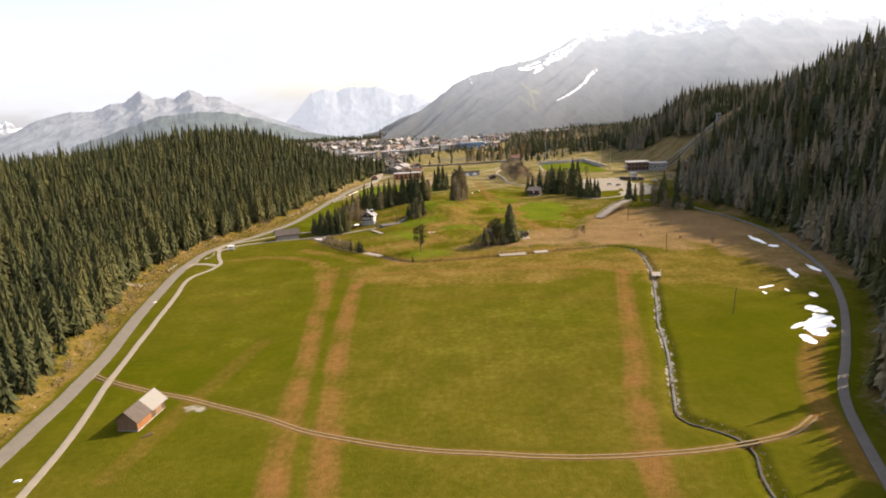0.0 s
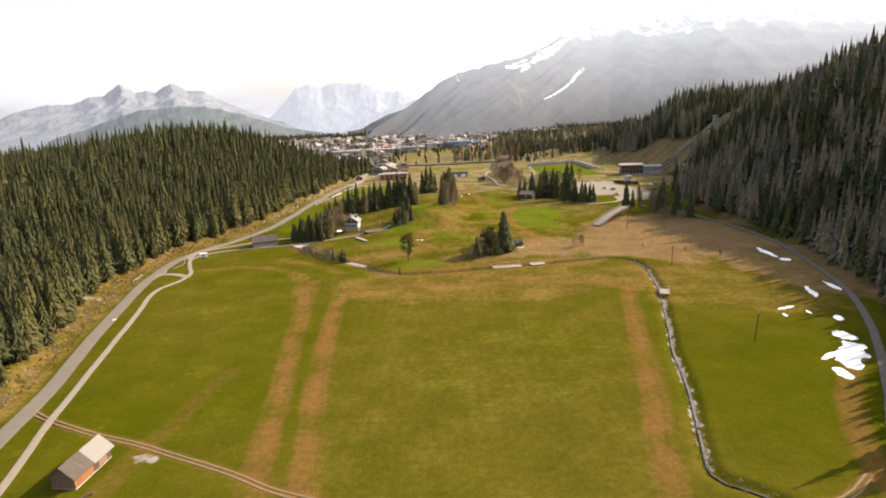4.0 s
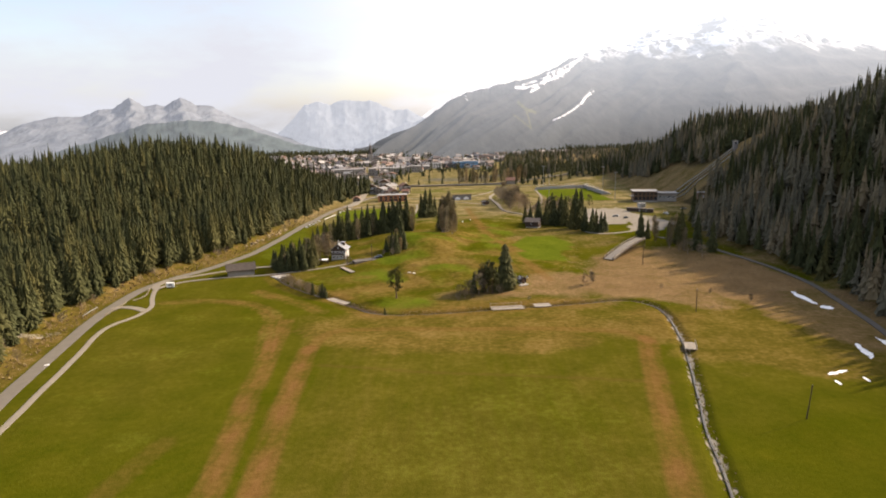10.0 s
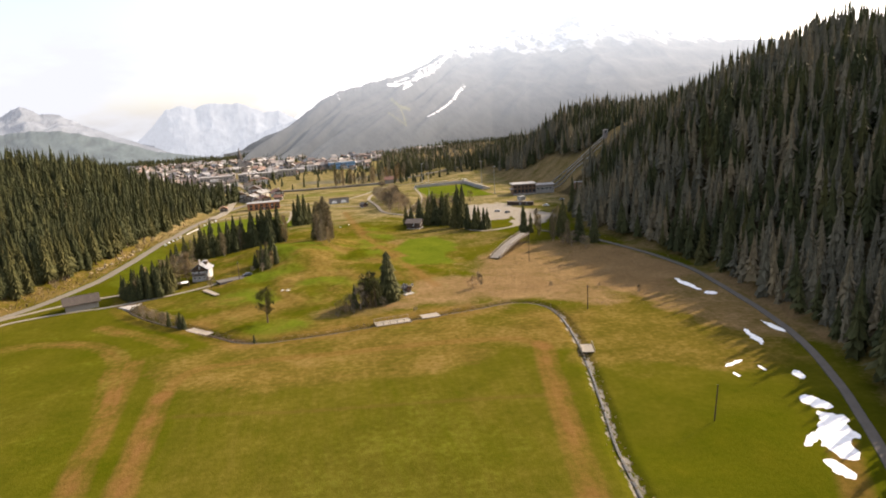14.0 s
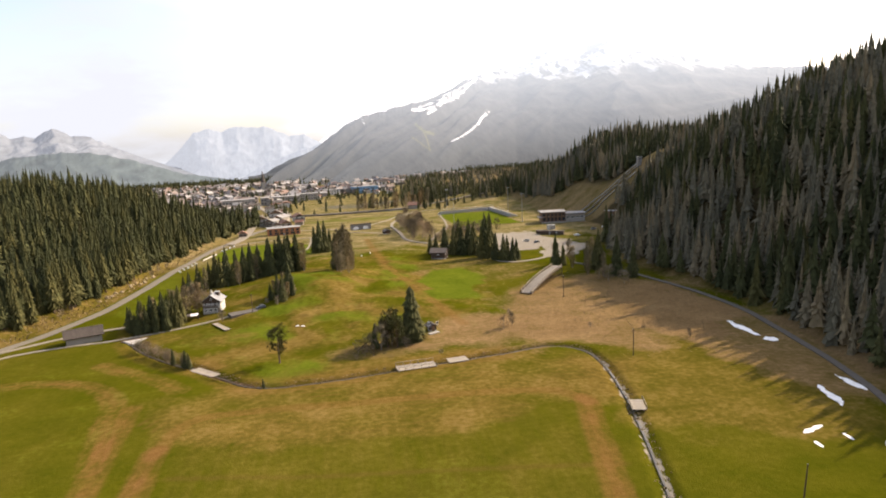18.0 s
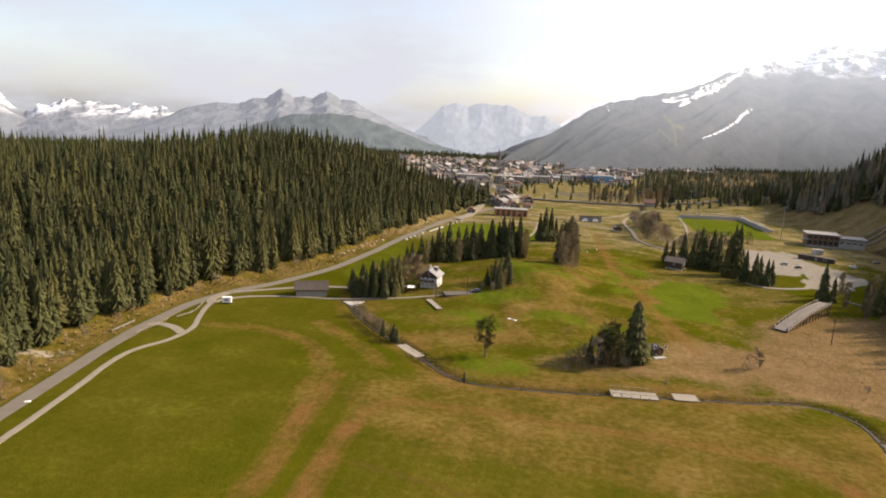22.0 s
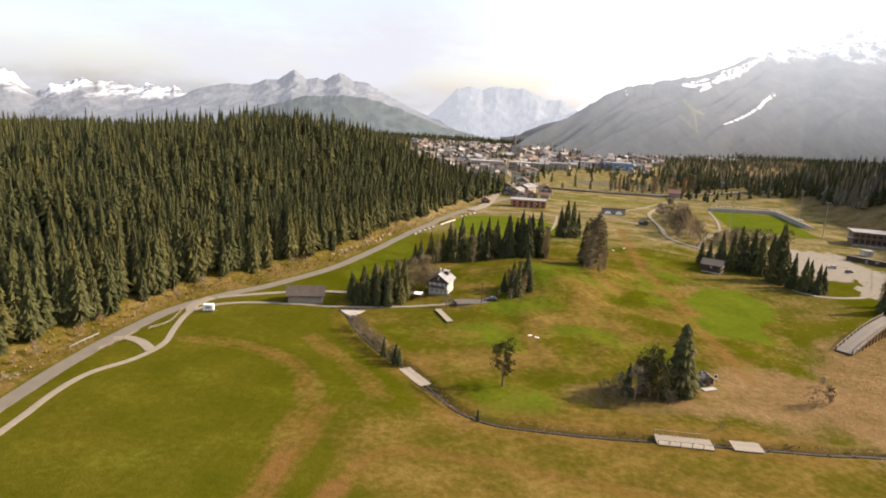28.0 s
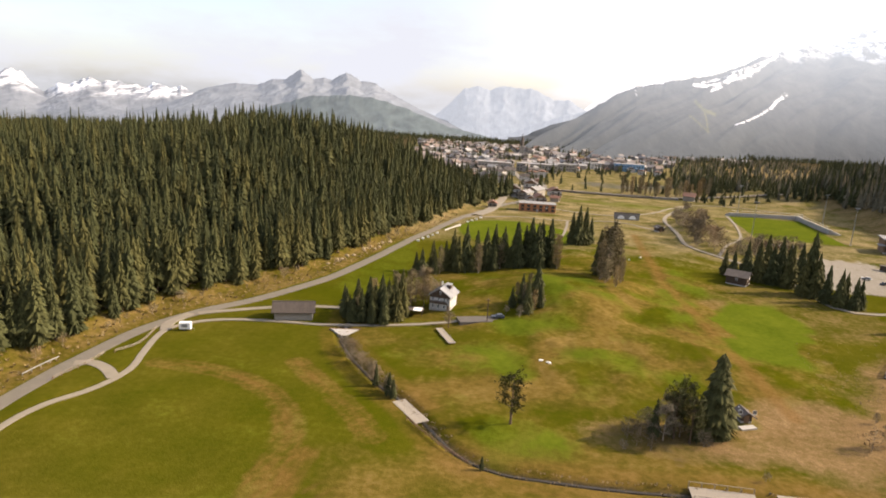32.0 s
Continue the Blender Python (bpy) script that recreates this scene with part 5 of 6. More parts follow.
ramp_bridge()
culvert = thing("culvert", "concrete culvert carrying the lane over the stream", "culvert", "", -79.6, 313.2, 0.15, 18)
part("apron", Solid().hexa([(-4.6, -1.3, -0.4), (4.6, -1.3, -0.4), (0.9, -6.2, -0.6), (-0.9, -6.2, -0.6), (-4.6, -1.3, 0.75), (4.6, -1.3, 0.75), (0.9, -6.2, 0.18), (-0.9, -6.2, 0.18)]), "concrete", culvert, "pale concrete apron")
part("parapet", Solid().box(-5, 5, -1.5, -1.2, 0.25, 0.9), "brown_wood", culvert, "brown timber parapet")
part("pipe", Solid().tube((0, -1.9, -0.8), (0, 3, -0.8), 0.7, 0.7, 14), "dark_concrete", culvert)


# ---- poles, rails and fences ----
def pole(x, y, height, label, lean=0.0, arms=False):
    ob = thing("wooden_pole", label, "pole", "", x, y)
    top = (math.sin(radians(lean)) * height, 0, height)
    part("shaft", Solid().tube((0, 0, -0.6), top, 0.16, 0.11, 8), "dark_wood", ob)
    part("cap", Solid().tube(top, (top[0], 0, height + 0.12), 0.13, 0.05, 8), "tin", ob)
    if arms:
        part("crossarm", Solid().box(top[0] - 0.8, top[0] + 0.8, -0.06, 0.06, height - 0.7, height - 0.55), "dark_wood", ob)
    return ob


pole(91, 154, 9.0, "slim dark wooden pole standing in the meadow", 4)
pole(98, 244, 9.0, "slim wooden pole in the dry meadow", 0, True)
pole(101, 322, 10.0, "slim wooden pole below the timber ramp", 0, True)
pole(-36, 330, 8.0, "wooden pole beside the chalet lane", 0, True)
pole(-47.5, 323, 7.0, "wooden pole beside the chalet lane", 0)


def floodlight(x, y, height):
    ob = thing("floodlight_mast", "tall grey floodlight mast beside the pitch", "floodlight", "floodlights round the pitch", x, y)
    part("mast", Solid().tube((0, 0, -0.5), (0, 0, height), 0.24, 0.11, 10), "steel", ob)
    part("crossbar", Solid().box(-1.6, 1.6, -0.12, 0.12, height - 0.1, height + 0.15), "steel", ob)
    for k in range(4):
        part("lamp_head", Solid().box(-1.5 + k * 0.8, -1.0 + k * 0.8, -0.3, 0.05, height + 0.15, height + 0.55), "steel", ob)
    part("base", Solid().box(-0.6, 0.6, -0.6, 0.6, -0.5, 0.3), "concrete", ob)


for p in ((91, 556, 23), (150, 566, 23), (103, 668, 24), (164, 668, 24)):
    floodlight(*p)


def guard_rail(points, label, name="guard_rail", mat="tin", wood=False):
    ob = thing(name, label, "railing", "", points[0][0], points[0][1])
    x0, y0, z0 = ob.location
    pts = [Vector((x - x0, y - y0, float(land(x, y)) - z0)) for x, y in curve(points, 2.4)]
    me = Solid().box(-0.06, 0.06, -0.06, 0.06, -0.3, 0.95).mesh("post", M["brown_wood" if wood else "steel"])
    for a, b in zip(pts, pts[1:]):
        p = part("post", me, mat, ob)
        p.location = a
        for h in ((0.85, 0.45) if wood else (0.7,)):
            part("rail", Solid().bar(a + Vector((0, 0, h)), b + Vector((0, 0, h)), 0.07, 0.14 if wood else 0.3), mat, ob)
    return ob


guard_rail([(-142.4, 251), (-142.8, 257), (-142.8, 263)], "grey steel guard rail along the outer road bend")
guard_rail([(-134.0, 252), (-133.4, 262), (-134.2, 270)], "pale timber rail between road and path", "timber_rail", "pale_plank", True)
guard_rail([(-132.5, 272), (-130.5, 280), (-134, 292)], "pale timber rail along the grass island", "timber_rail", "pale_plank", True)
guard_rail([(-43, 262), (-33, 253.5), (-25, 248)], "low brown fence along the stream bend", "timber_rail", "brown_wood", True)
guard_rail([(62, 492), (70, 520), (80, 545), (93, 552), (120, 548)], "pale timber fence round the stadium bank", "timber_rail", "pale_plank", True)


# ---- ski stadium ----
def arena_lodge():
    ob = thing("ski_lodge", "dark timber ski lodge with flat pale roofs", "lodge", "", 181, 552, 1.2, -8)
    part("hall", Solid().box(-19, 0, -6, 7, -1.0, 8.0), "brown_wood", ob, "brown timber hall")
    part("hall_roof", Solid().box(-20, 1, -7.5, 8, 8.0, 8.6), "grey_roof", ob)
    part("annex", Solid().box(0.05, 16, -5, 6, -1.0, 6.2), "concrete", ob, "pale rendered annex")
    part("annex_roof", Solid().box(-0.4, 17.2, -6.5, 7, 6.2, 6.9), "grey_roof", ob)
    part("veranda", Solid().box(-19, 0, -8.5, -6.003, -1.0, 0.6), "concrete", ob)
    for k in range(6):
        part("post", Solid().box(-18.6 + 3.6 * k, -18.2 + 3.6 * k, -8.2, -7.8, 0.6, 8.0), "dark_wood", ob)
        window(ob, -16.8 + 3.1 * k, -6.003, 2.6, 2.2, 2.6, 1, -1, "dark_wood")
        window(ob, -16.8 + 3.1 * k, -6.003, 6.2, 1.8, 1.5, 1, -1, "dark_wood")
    for k in range(4):
        window(ob, 2.4 + 3.7 * k, -5.003, 3.6, 2.0, 1.6, 1, -1)
    part("deck_roof", Solid().box(-22, -18, -10, -2, 4.6, 4.9), "grey_roof", ob)
    return ob


arena_lodge()


def shed_box(name, label, category, x, y, turn, w, l, h, wall, roof, z=None):
    ob = thing(name, label, category, "", x, y, z, turn)
    part("wall", Solid().box(-w / 2, w / 2, -l / 2, l / 2, -1.0, h), wall, ob)
    part("roof", Solid().box(-w / 2 - 0.4, w / 2 + 0.4, -l / 2 - 0.4, l / 2 + 0.4, h, h + 0.3), roof, ob)
    part("door", Solid().box(-0.6, 0.6, -l / 2 - 0.06, -l / 2 - 0.003, 0, 2.1), "steel", ob)
    window(ob, w / 4, -l / 2 - 0.003, h * 0.6, min(1.6, w / 4), 1.0, 1, -1)
    return ob


shed_box("lift_hut", "small white service hut near the jump hill", "hut", 158, 515, 10, 5, 4, 3, "white_wall", "grey_roof")
shed_box("timing_hut", "brown service hut at the foot of the jump", "hut", 205, 512, -10, 9, 6, 4, "brown_wood", "grey_roof")
# retaining wall built from the shed shape; roof, door and window are made up
shed_box("store_hut", "long dark brown retaining wall beside the gravel yard", "hut", 150, 492, -35, 20, 2.5, 2.4, "dark_wood", "dark_tile")


def ski_jump():
    ob = thing("ski_jump", "ski jump in-run with pale rails down the hillside", "ski jump", "", 240, 540, float(land(240, 540)))
    base = ob.location.copy()
    tower = part("tower", Solid().box(-1.5, 1.5, -1.5, 1.5, -3, 7), "dark_concrete", ob, "grey start tower")
    part("tower_roof", Solid().box(-2.0, 2.0, -2.0, 2.0, 7, 7.4), "grey_roof", tower)
    window(tower, 0, -1.503, 5.5, 2.4, 1.4, 1, -1)
    def run(off, up):
        out = []
        for k in range(27):
            x, y = 240 + off * 0.64 - 2.15 * k, 540 + off * 0.77 + 1.8 * k
            out.append(Vector((x, y, float(land(x, y)) + up)) - base)
        return out

    for off, wd in ((0.0, 2.0), (9.0, 0.7), (-9.0, 0.9)):
        strip = part("in_run", Solid().band(run(off, 0.5), wd, 0.5), "concrete", ob, "pale concrete strip")
        for side in (-1, 1):
            part("side_rail", Solid().band(run(off + side * wd / 2, 1.1), 0.15, 0.25), "steel", strip)


ski_jump()


def grandstand(p, q, steps, label):
    p, q = Vector((*p, 0)), Vector((*q, 0))
    ob = thing("grandstand", label, "grandstand", "stands round the pitch", p.x, p.y, 1.0)
    d = q - p
    n = Vector((-d.y, d.x, 0)).normalized()
    for k in range(steps):
        s = Solid()
        a, b = n * (k * 1.3), n * (k * 1.3 + 1.3)
        z0, z1 = -1.5, 0.5 + 0.55 * k
        s.hexa([Vector((*v.xy, z)) for z in (z0, z1) for v in (a, a + d, b + d, b)])
        part("step", s, "concrete", ob)
    for k in range(int(d.length / 5)):
        v = d * (k * 5 / d.length) + n * (steps * 1.3 + 0.2)
        part("post", Solid().box(v.x - 0.08, v.x + 0.08, v.y - 0.08, v.y + 0.08, -1.5, 1.8 + 0.55 * steps), "steel", ob)
    part("rail", Solid().bar(n * (steps * 1.3 + 0.2) + Vector((0, 0, 1.7 + 0.55 * steps)), d + n * (steps * 1.3 + 0.2) + Vector((0, 0, 1.7 + 0.55 * steps)), 0.1), "white_paint", ob)


grandstand((156, 602), (150, 660), 6, "grey concrete spectator terraces along the pitch")
grandstand((146, 668), (92, 655), 5, "grey concrete spectator terraces behind the goal")


def car_kind(mat, name="parked_car", label="parked car with dark windows"):
    ob = thing(name, label, "car", "cars by the pitch", 0, -3000, 0)
    body = Solid().hexa([(-2.1, -0.85, 0.35), (2.1, -0.85, 0.35), (2.1, 0.85, 0.35), (-2.1, 0.85, 0.35), (-2.05, -0.82, 0.95), (1.95, -0.82, 0.85), (1.95, 0.82, 0.85), (-2.05, 0.82, 0.95)])
    part("body", body, mat, ob)
    part("cabin", Solid().hexa([(-1.7, -0.78, 0.94), (1.0, -0.78, 0.9), (1.0, 0.78, 0.9), (-1.7, 0.78, 0.94), (-1.3, -0.62, 1.45), (0.3, -0.62, 1.45), (0.3, 0.62, 1.45), (-1.3, 0.62, 1.45)]), "glass", ob)
    part("roof", Solid().box(-1.3, 0.3, -0.63, 0.63, 1.452, 1.5), mat, ob)
    for px in (-1.3, 1.3):
        for py in (-0.8, 0.8):
            part("wheel", Solid().tube((px, py - 0.1, 0.32), (px, py + 0.1, 0.32), 0.33, 0.33, 10), "rubber", ob)
    for py in (-0.6, 0.6):
        part("headlight", Solid().box(2.0, 2.12, py - 0.18, py + 0.18, 0.6, 0.75), "white_paint", ob)
    return ob


M["car_white"] = plain("white_car_paint", (0.75, 0.75, 0.75), 0.3, var=0.03)
M["car_dark"] = plain("dark_car_paint", (0.05, 0.055, 0.065), 0.3, var=0.05)
M["car_red"] = plain("red_car_paint", (0.30, 0.03, 0.025), 0.3, var=0.05)
M["car_grey"] = plain("silver_car_paint", (0.35, 0.36, 0.37), 0.3, 0.3, var=0.03)
cars = [car_kind(m, label=f"parked {c} car with dark windows") for m, c in (("car_white", "white"), ("car_dark", "black"), ("car_red", "red"), ("car_grey", "silver"))]
for k, (x, y, a, c) in enumerate(((92, 541, 80, 2), (96, 539.5, 78, 1), (99.5, 538.5, 84, 1), (103, 537.5, 80, 0), (106.5, 537, 76, 3), (110, 536.5, 80, 1), (131, 462, 30, 1), (165, 478, 120, 0), (186, 500, 10, 3), (193, 497, 15, 0), (-33, 334.5, 200, 1), (126, 470, 140, 3))):
    plant(cars[c], x, y, 1.0, a)


# ---- beyond the hillock ----
def underpass(x, y, turn):
    ob = thing("underpass", "dark underpass front with two pale arched openings", "underpass", "", x, y, None, turn)
    part("front_wall", Solid().box(-9, 9, -0.5, 0.5, -0.5, 4.6), "dark_concrete", ob)
    part("cap", Solid().box(-9.4, 9.4, -0.8, 0.9, 4.6, 5.0), "dark_wood", ob)
    for xx in (-4.2, 4.2):
        s = Solid()
        b = len(s.co)
        n = 12
        ring = [(xx + 2.6 * math.cos(math.pi * k / n), 0.4 + 2.6 * math.sin(math.pi * k / n)) for k in range(n + 1)]
        s.co += [(u, -0.62, v) for u, v in ring] + [(u, -0.503, v) for u, v in ring]
        s.f += [tuple(range(n + 1))] + [(k, k + n + 1, k + n + 2, k + 1) for k in range(n)]
        part("arch", s, "white_paint", ob, "pale arched opening")


underpass(17.5, 609, 12)
M["turf"] = plain("turf", (0.10, 0.17, 0.02), 0.95, var=0.25, scale=0.3)
ribbon("lane_north_1", curve([(79, 749), (62, 700), (47, 640), (45, 590), (47, 550), (49, 515), (62, 491), (79, 467), (88, 440), (94, 411), (108, 408), (128, 424), (146, 470)], 5), 2.7, M["lane"], 0.2, "pale lane winding past the stadium", "lane")
ribbon("lane_north_2", curve([(-92, 545), (-62, 568), (-23, 575), (8, 590), (40, 568)], 5), 1.8, M["lane"], 0.2, "narrow pale path north of the sports field", "path")
ribbon("lane_north_3", curve([(-110, 640), (-60, 640), (0, 622), (32, 650), (60, 715), (79, 749), (110, 760), (160, 740)], 5), 2.2, M["lane"], 0.25, "pale path across the brown meadow", "path")
ribbon("lane_north_4", curve([(-40, 470), (-24, 500), (-22, 540), (-23, 575)], 5), 1.6, M["lane"], 0.2, "narrow path along the sports field", "path")
ribbon("valley_road", curve([(-70, 795), (-10, 790), (60, 800), (120, 830), (180, 840)], 8), 6, M["asphalt"], 1.6, "raised valley road before the town", "road")
ribbon("stadium_walk", curve([(62, 491), (72, 525), (84, 552), (90, 600), (92, 652)], 4), 1.7, M["lane"], 0.25, "pale walk beside the pitch", "path")

ribbon("town_road", curve([(-84, 560), (-80, 600), (-84, 700), (-86, 790), (-84, 850), (-100, 930), (-125, 1050)], 8), 7.0, M["path"], 0.7, "wide pale road leading into the town", "road")
bank = thing("bank_wall", "long low dark retaining wall under the valley road", "wall", "", -62, 789, None, 3)
part("wall", Solid().box(0, 135, -0.4, 0.4, -3, 2.0), "dark_concrete", bank)
stand = thing("timber_stand", "pale slatted barrier beside the sports field", "barrier", "", -91, 492, None, 78)
for k in range(6):
    part("panel", Solid().hexa([(k * 3.8, -1.4, -0.3), (k * 3.8 + 3.5, -1.4, -0.3), (k * 3.8 + 3.5, -1.2, -0.3), (k * 3.8, -1.2, -0.3), (k * 3.8, -0.7, 0.7), (k * 3.8 + 3.5, -0.7, 0.7), (k * 3.8 + 3.5, -0.5, 0.7), (k * 3.8, -0.5, 0.7)]), "concrete", stand)
marker_proto = thing("field_marker", "low white block marking the sports field edge", "marker", "field markers", 0, -3000, 0)
part("block", Solid().box(-0.7, 0.7, -0.5, 0.5, -0.2, 0.7), "white_paint", marker_proto)
for k in range(9):
    plant(marker_proto, -96 + 1.0 * k if k < 5 else -84 + 1.6 * (k - 5), 455 + 6.5 * k if k < 5 else 528 + 7 * (k - 5), 1.0, 20)
for x, y, t in ((-15.5, 305.5, 20), (-13.2, 304.2, -30), (14, 454, 10), (20, 463, 60), (-97.5, 70, 15), (-126, 200, 30)):
    ob = thing("white_sheeting", "folded white plastic sheeting lying in the grass", "sheeting", "", x, y, None, t)
    ob.scale = (0.7, 0.7, 0.7)
    part("sheet", Solid().hexa([(-1.1, -0.5, 0.0), (0.9, -0.6, 0.0), (1.2, 0.4, 0.0), (-0.8, 0.6, 0.0), (-0.9, -0.3, 0.35), (0.6, -0.4, 0.5), (0.8, 0.2, 0.4), (-0.6, 0.4, 0.3)]), "sheet", ob)

# ---- single trees ----
def tree(name, label, category, parts, group=""):
    ob = thing(name, label, category, group, 0, -3000, 0)
    for n, me, lab in parts:
        child(n, me, ob, lab)
    return ob


def pine(seed, height):
    """An open-crowned pine: bare lower trunk and tufted boughs."""
    limbs, tufts = broadleaf(seed, height, height * 0.25, 380, height * 0.04, 0.27, 20)
    return tree("pine_tree", "open-crowned green pine standing alone in the meadow", "pine", [("trunk", raw_mesh("trunk", *trunk_mesh(height * 0.93, height * 0.016 + 0.05, 0.05, 7, seed), M["bark"]), ""), ("branchwork", raw_mesh("branchwork", *limbs, M["bark"]), ""), ("crown", raw_mesh("crown", *tufts, M["spruce"]), "")])


def bare_tree(seed, height, spread=0.32, clumps=230, mat="twig"):
    limbs, tufts = broadleaf(seed, height, height * spread, clumps, height * 0.05, 0.15, 18)
    return tree("bare_tree", "leafless brown broadleaf tree", "tree", [("trunk", raw_mesh("trunk", *trunk_mesh(height * 0.9, height * 0.012 + 0.04, 0.03, 6, seed), M["pale_bark"]), ""), ("branchwork", raw_mesh("branchwork", *limbs, M["pale_bark"]), ""), ("crown", raw_mesh("crown", *tufts, M[mat]), "")])


meadow = [spruce_kind(60 + k, 16, 3.0 + 0.35 * k, "spruce_tree", "dark green spruce on the meadow hillock", "spruce", 19, 12, "spruce", 0.05 + 0.02 * (k % 3), 0.36, "hillock spruces", 0.72 + 0.09 * k) for k in range(5)]
big = spruce_kind(70, 20.0, 4.9, "spruce_tree", "broad dense dark spruce above the stream", "spruce", 38, 24, "spruce", 0.02, 0.42, "hillock spruces", 0.52)


def larch(seed, height):
    """A slender leafless larch: straight stem, short limbs all the way up, fine twigs."""
    limbs, tufts = broadleaf(seed, height, height * 0.125, 360, height * 0.034, 0.08, 32)
    return tree("larch_tree", "slender bare brown larch beginning to bud", "larch", [("trunk", raw_mesh("trunk", *trunk_mesh(height, height * 0.011 + 0.05, 0.03, 6, seed), M["pale_bark"]), ""), ("branchwork", raw_mesh("branchwork", *limbs, M["pale_bark"]), ""), ("crown", raw_mesh("crown", *tufts, M["larch"]), "")], "larches")


larches = [larch(80 + k, 20) for k in range(2)]
pines = [pine(90 + k, 12) for k in range(2)]
bares = [bare_tree(95, 8), bare_tree(96, 7, 0.4), bare_tree(97, 5, 0.5, 220)]
r = random.Random(9)
spruces = [(-72, 395, 13), (-67, 398, 14), (-64, 401, 17), (-58.5, 401, 18.5), (-54, 403, 15), (-50, 405, 17.5), (-46, 402, 12), (-43, 411, 15), (-38, 414, 17), (-34, 415, 19), (-31, 412, 21), (-27, 417, 17), (-23, 418, 18), (-21, 414, 14), (-36, 408, 13), (-61, 397, 16), (-55, 399, 13), (-47, 409, 16), (-40, 419, 15), (-37, 411, 19), (-28, 411, 16), (-25, 421, 15), (-70, 391, 11), (-24, 341, 11), (-27, 350, 11), (-22, 353, 12.5), (-30, 346, 8), (-24.5, 347, 10.5), (-20, 346, 9), (-79, 393, 9), (-75, 388, 12)]
spruces += [(-86, 328, 8), (-80, 321, 7.5), (-77, 321, 9), (-73, 320, 7), (-75, 329, 9), (-69, 320.5, 8), (-66, 326, 9), (-71, 331, 10), (-65, 330, 8), (-82, 323, 6.5)]
spruces += [(-84, 325, 8), (-81, 327, 9.5), (-79, 323.5, 10), (-76, 326, 11), (-74, 323, 9), (-72, 327, 12), (-70, 324, 10), (-68, 329, 11), (-67, 334, 12), (-83, 333, 9), (-78, 331, 10)]
spruces += [(-16, 483, 15), (-12.5, 481, 17), (-9, 484, 16), (-6, 489, 15), (-1, 408, 22), (6, 470, 9)]
spruces += [(57, 445, 14), (60, 441, 12), (71, 441, 17), (74, 444, 18), (76, 440, 16), (80, 441, 15), (83, 437, 16), (66, 444, 14), (85, 424, 18), (88, 427, 22), (90, 424, 18), (99, 463, 21), (84, 458, 17), (77, 455, 16), (74, 457, 15), (94, 462, 15), (88, 460, 13), (92, 416, 16), (96, 413, 17), (99, 416, 13), (101, 411, 15), (104, 414, 13), (120, 390, 14), (124, 389, 13), (122, 394, 11), (93, 428, 15)]
spruces += [(136, 372, 16), (140, 378, 18), (144, 366, 15), (141, 356, 17), (147, 350, 16), (-51, 273, 6.5), (-56, 277, 6), (-49.5, 271.5, 5.5), (-52.5, 275, 4.5), (-22, 247, 3.2), (14, 273, 9.5), (23.5, 275, 11), (18, 275, 8)]
for x, y, h in spruces:
    tall = 1.3 if -90 < x < -64 and y < 340 else r.uniform(0.9, 1.32) if h > 11 else 1.0
    plant(r.choice(meadow), x, y, h / 16 * tall, r.uniform(0, 360))
plant(big, 28, 279.5, 1.0, 20)
for x, y, h in ((1, 402, 20), (4, 401, 22), (6, 405, 19), (3, 420, 18), (0, 395, 15), (7, 396, 16), (3, 390, 14), (5, 410, 20), (8, 388, 10), (2, 384, 9), (6, 380, 8)):
    plant(larches[0], x, y, h / 17, r.uniform(0, 360))
for x, y, h in ((-70, 338, 14), (-66, 341, 15), (-62, 349, 14), (-73, 344, 13), (-78, 336, 12), (-44, 407, 15), (-33, 421, 16), (-19, 411, 17), (-52, 398, 14), (-68, 392, 13), (-26, 347, 9), (-22, 344, 8), (-29, 352, 8), (-25, 355, 10), (-79, 322, 9), (-70, 325, 10), (126, 380, 13), (131, 372, 14), (128, 362, 12), (134, 356, 13), (123, 401, 12), (138, 388, 14), (143, 395, 15), (133, 405, 13)):
    plant(r.choice(larches), x, y, h / 20, r.uniform(0, 360), "slender bare larch among dark spruces")
for k in range(26):
    plant(r.choice(larches), 18 + 3.6 * k + r.uniform(-3, 3), 822 + r.uniform(-14, 24), r.uniform(0.6, 1.15), r.uniform(0, 360), "bare brown larch in a row before the town")
for x, y, h in ((-19, 268, 13.5), (18.5, 274, 12.5), (22, 273, 11.5), (20.5, 279, 13)):
    plant(r.choice(pines), x, y, h / 12, r.uniform(0, 360), "" if x < 0 else "ragged green pine beside the broad spruce")
for x, y, h in ((64, 285, 6), (68, 288, 5), (-62, 345, 11), (-66, 348, 12), (-70, 342, 10), (-64, 352, 12), (-58, 352, 10), (-48, 325.5, 5), (-24, 345, 6), (-20, 349, 5), (132, 345, 9), (130, 352, 8), (137, 338, 10), (113, 268, 3), (124, 255, 3), (70, 300, 3), (95, 275, 2.5), (36, 262, 3), (10, 268, 4), (7, 265, 3.5), (13, 266.5, 4), (11, 273, 8), (16, 272, 9), (20, 275, 10), (13, 277, 7), (22, 279, 9), (18, 280, 8), (8, 271, 5), (25, 272, 6), (-26, 336, 4), (-31, 340, 4), (-58, 347, 9), (-54, 343, 7)):
    plant(r.choice(bares), x, y, h / 8 * 1.1, r.uniform(0, 360))
for k in range(22):
    x, y = -73 + 25 * k / 21 + r.uniform(-1.5, 1.5), 299 - 27 * k / 21 + r.uniform(-1.5, 1.5)
    plant(bares[2], x - 1.5, y, r.uniform(0.5, 0.95), r.uniform(0, 360), "leafless grey-brown shrub on the stream bank")
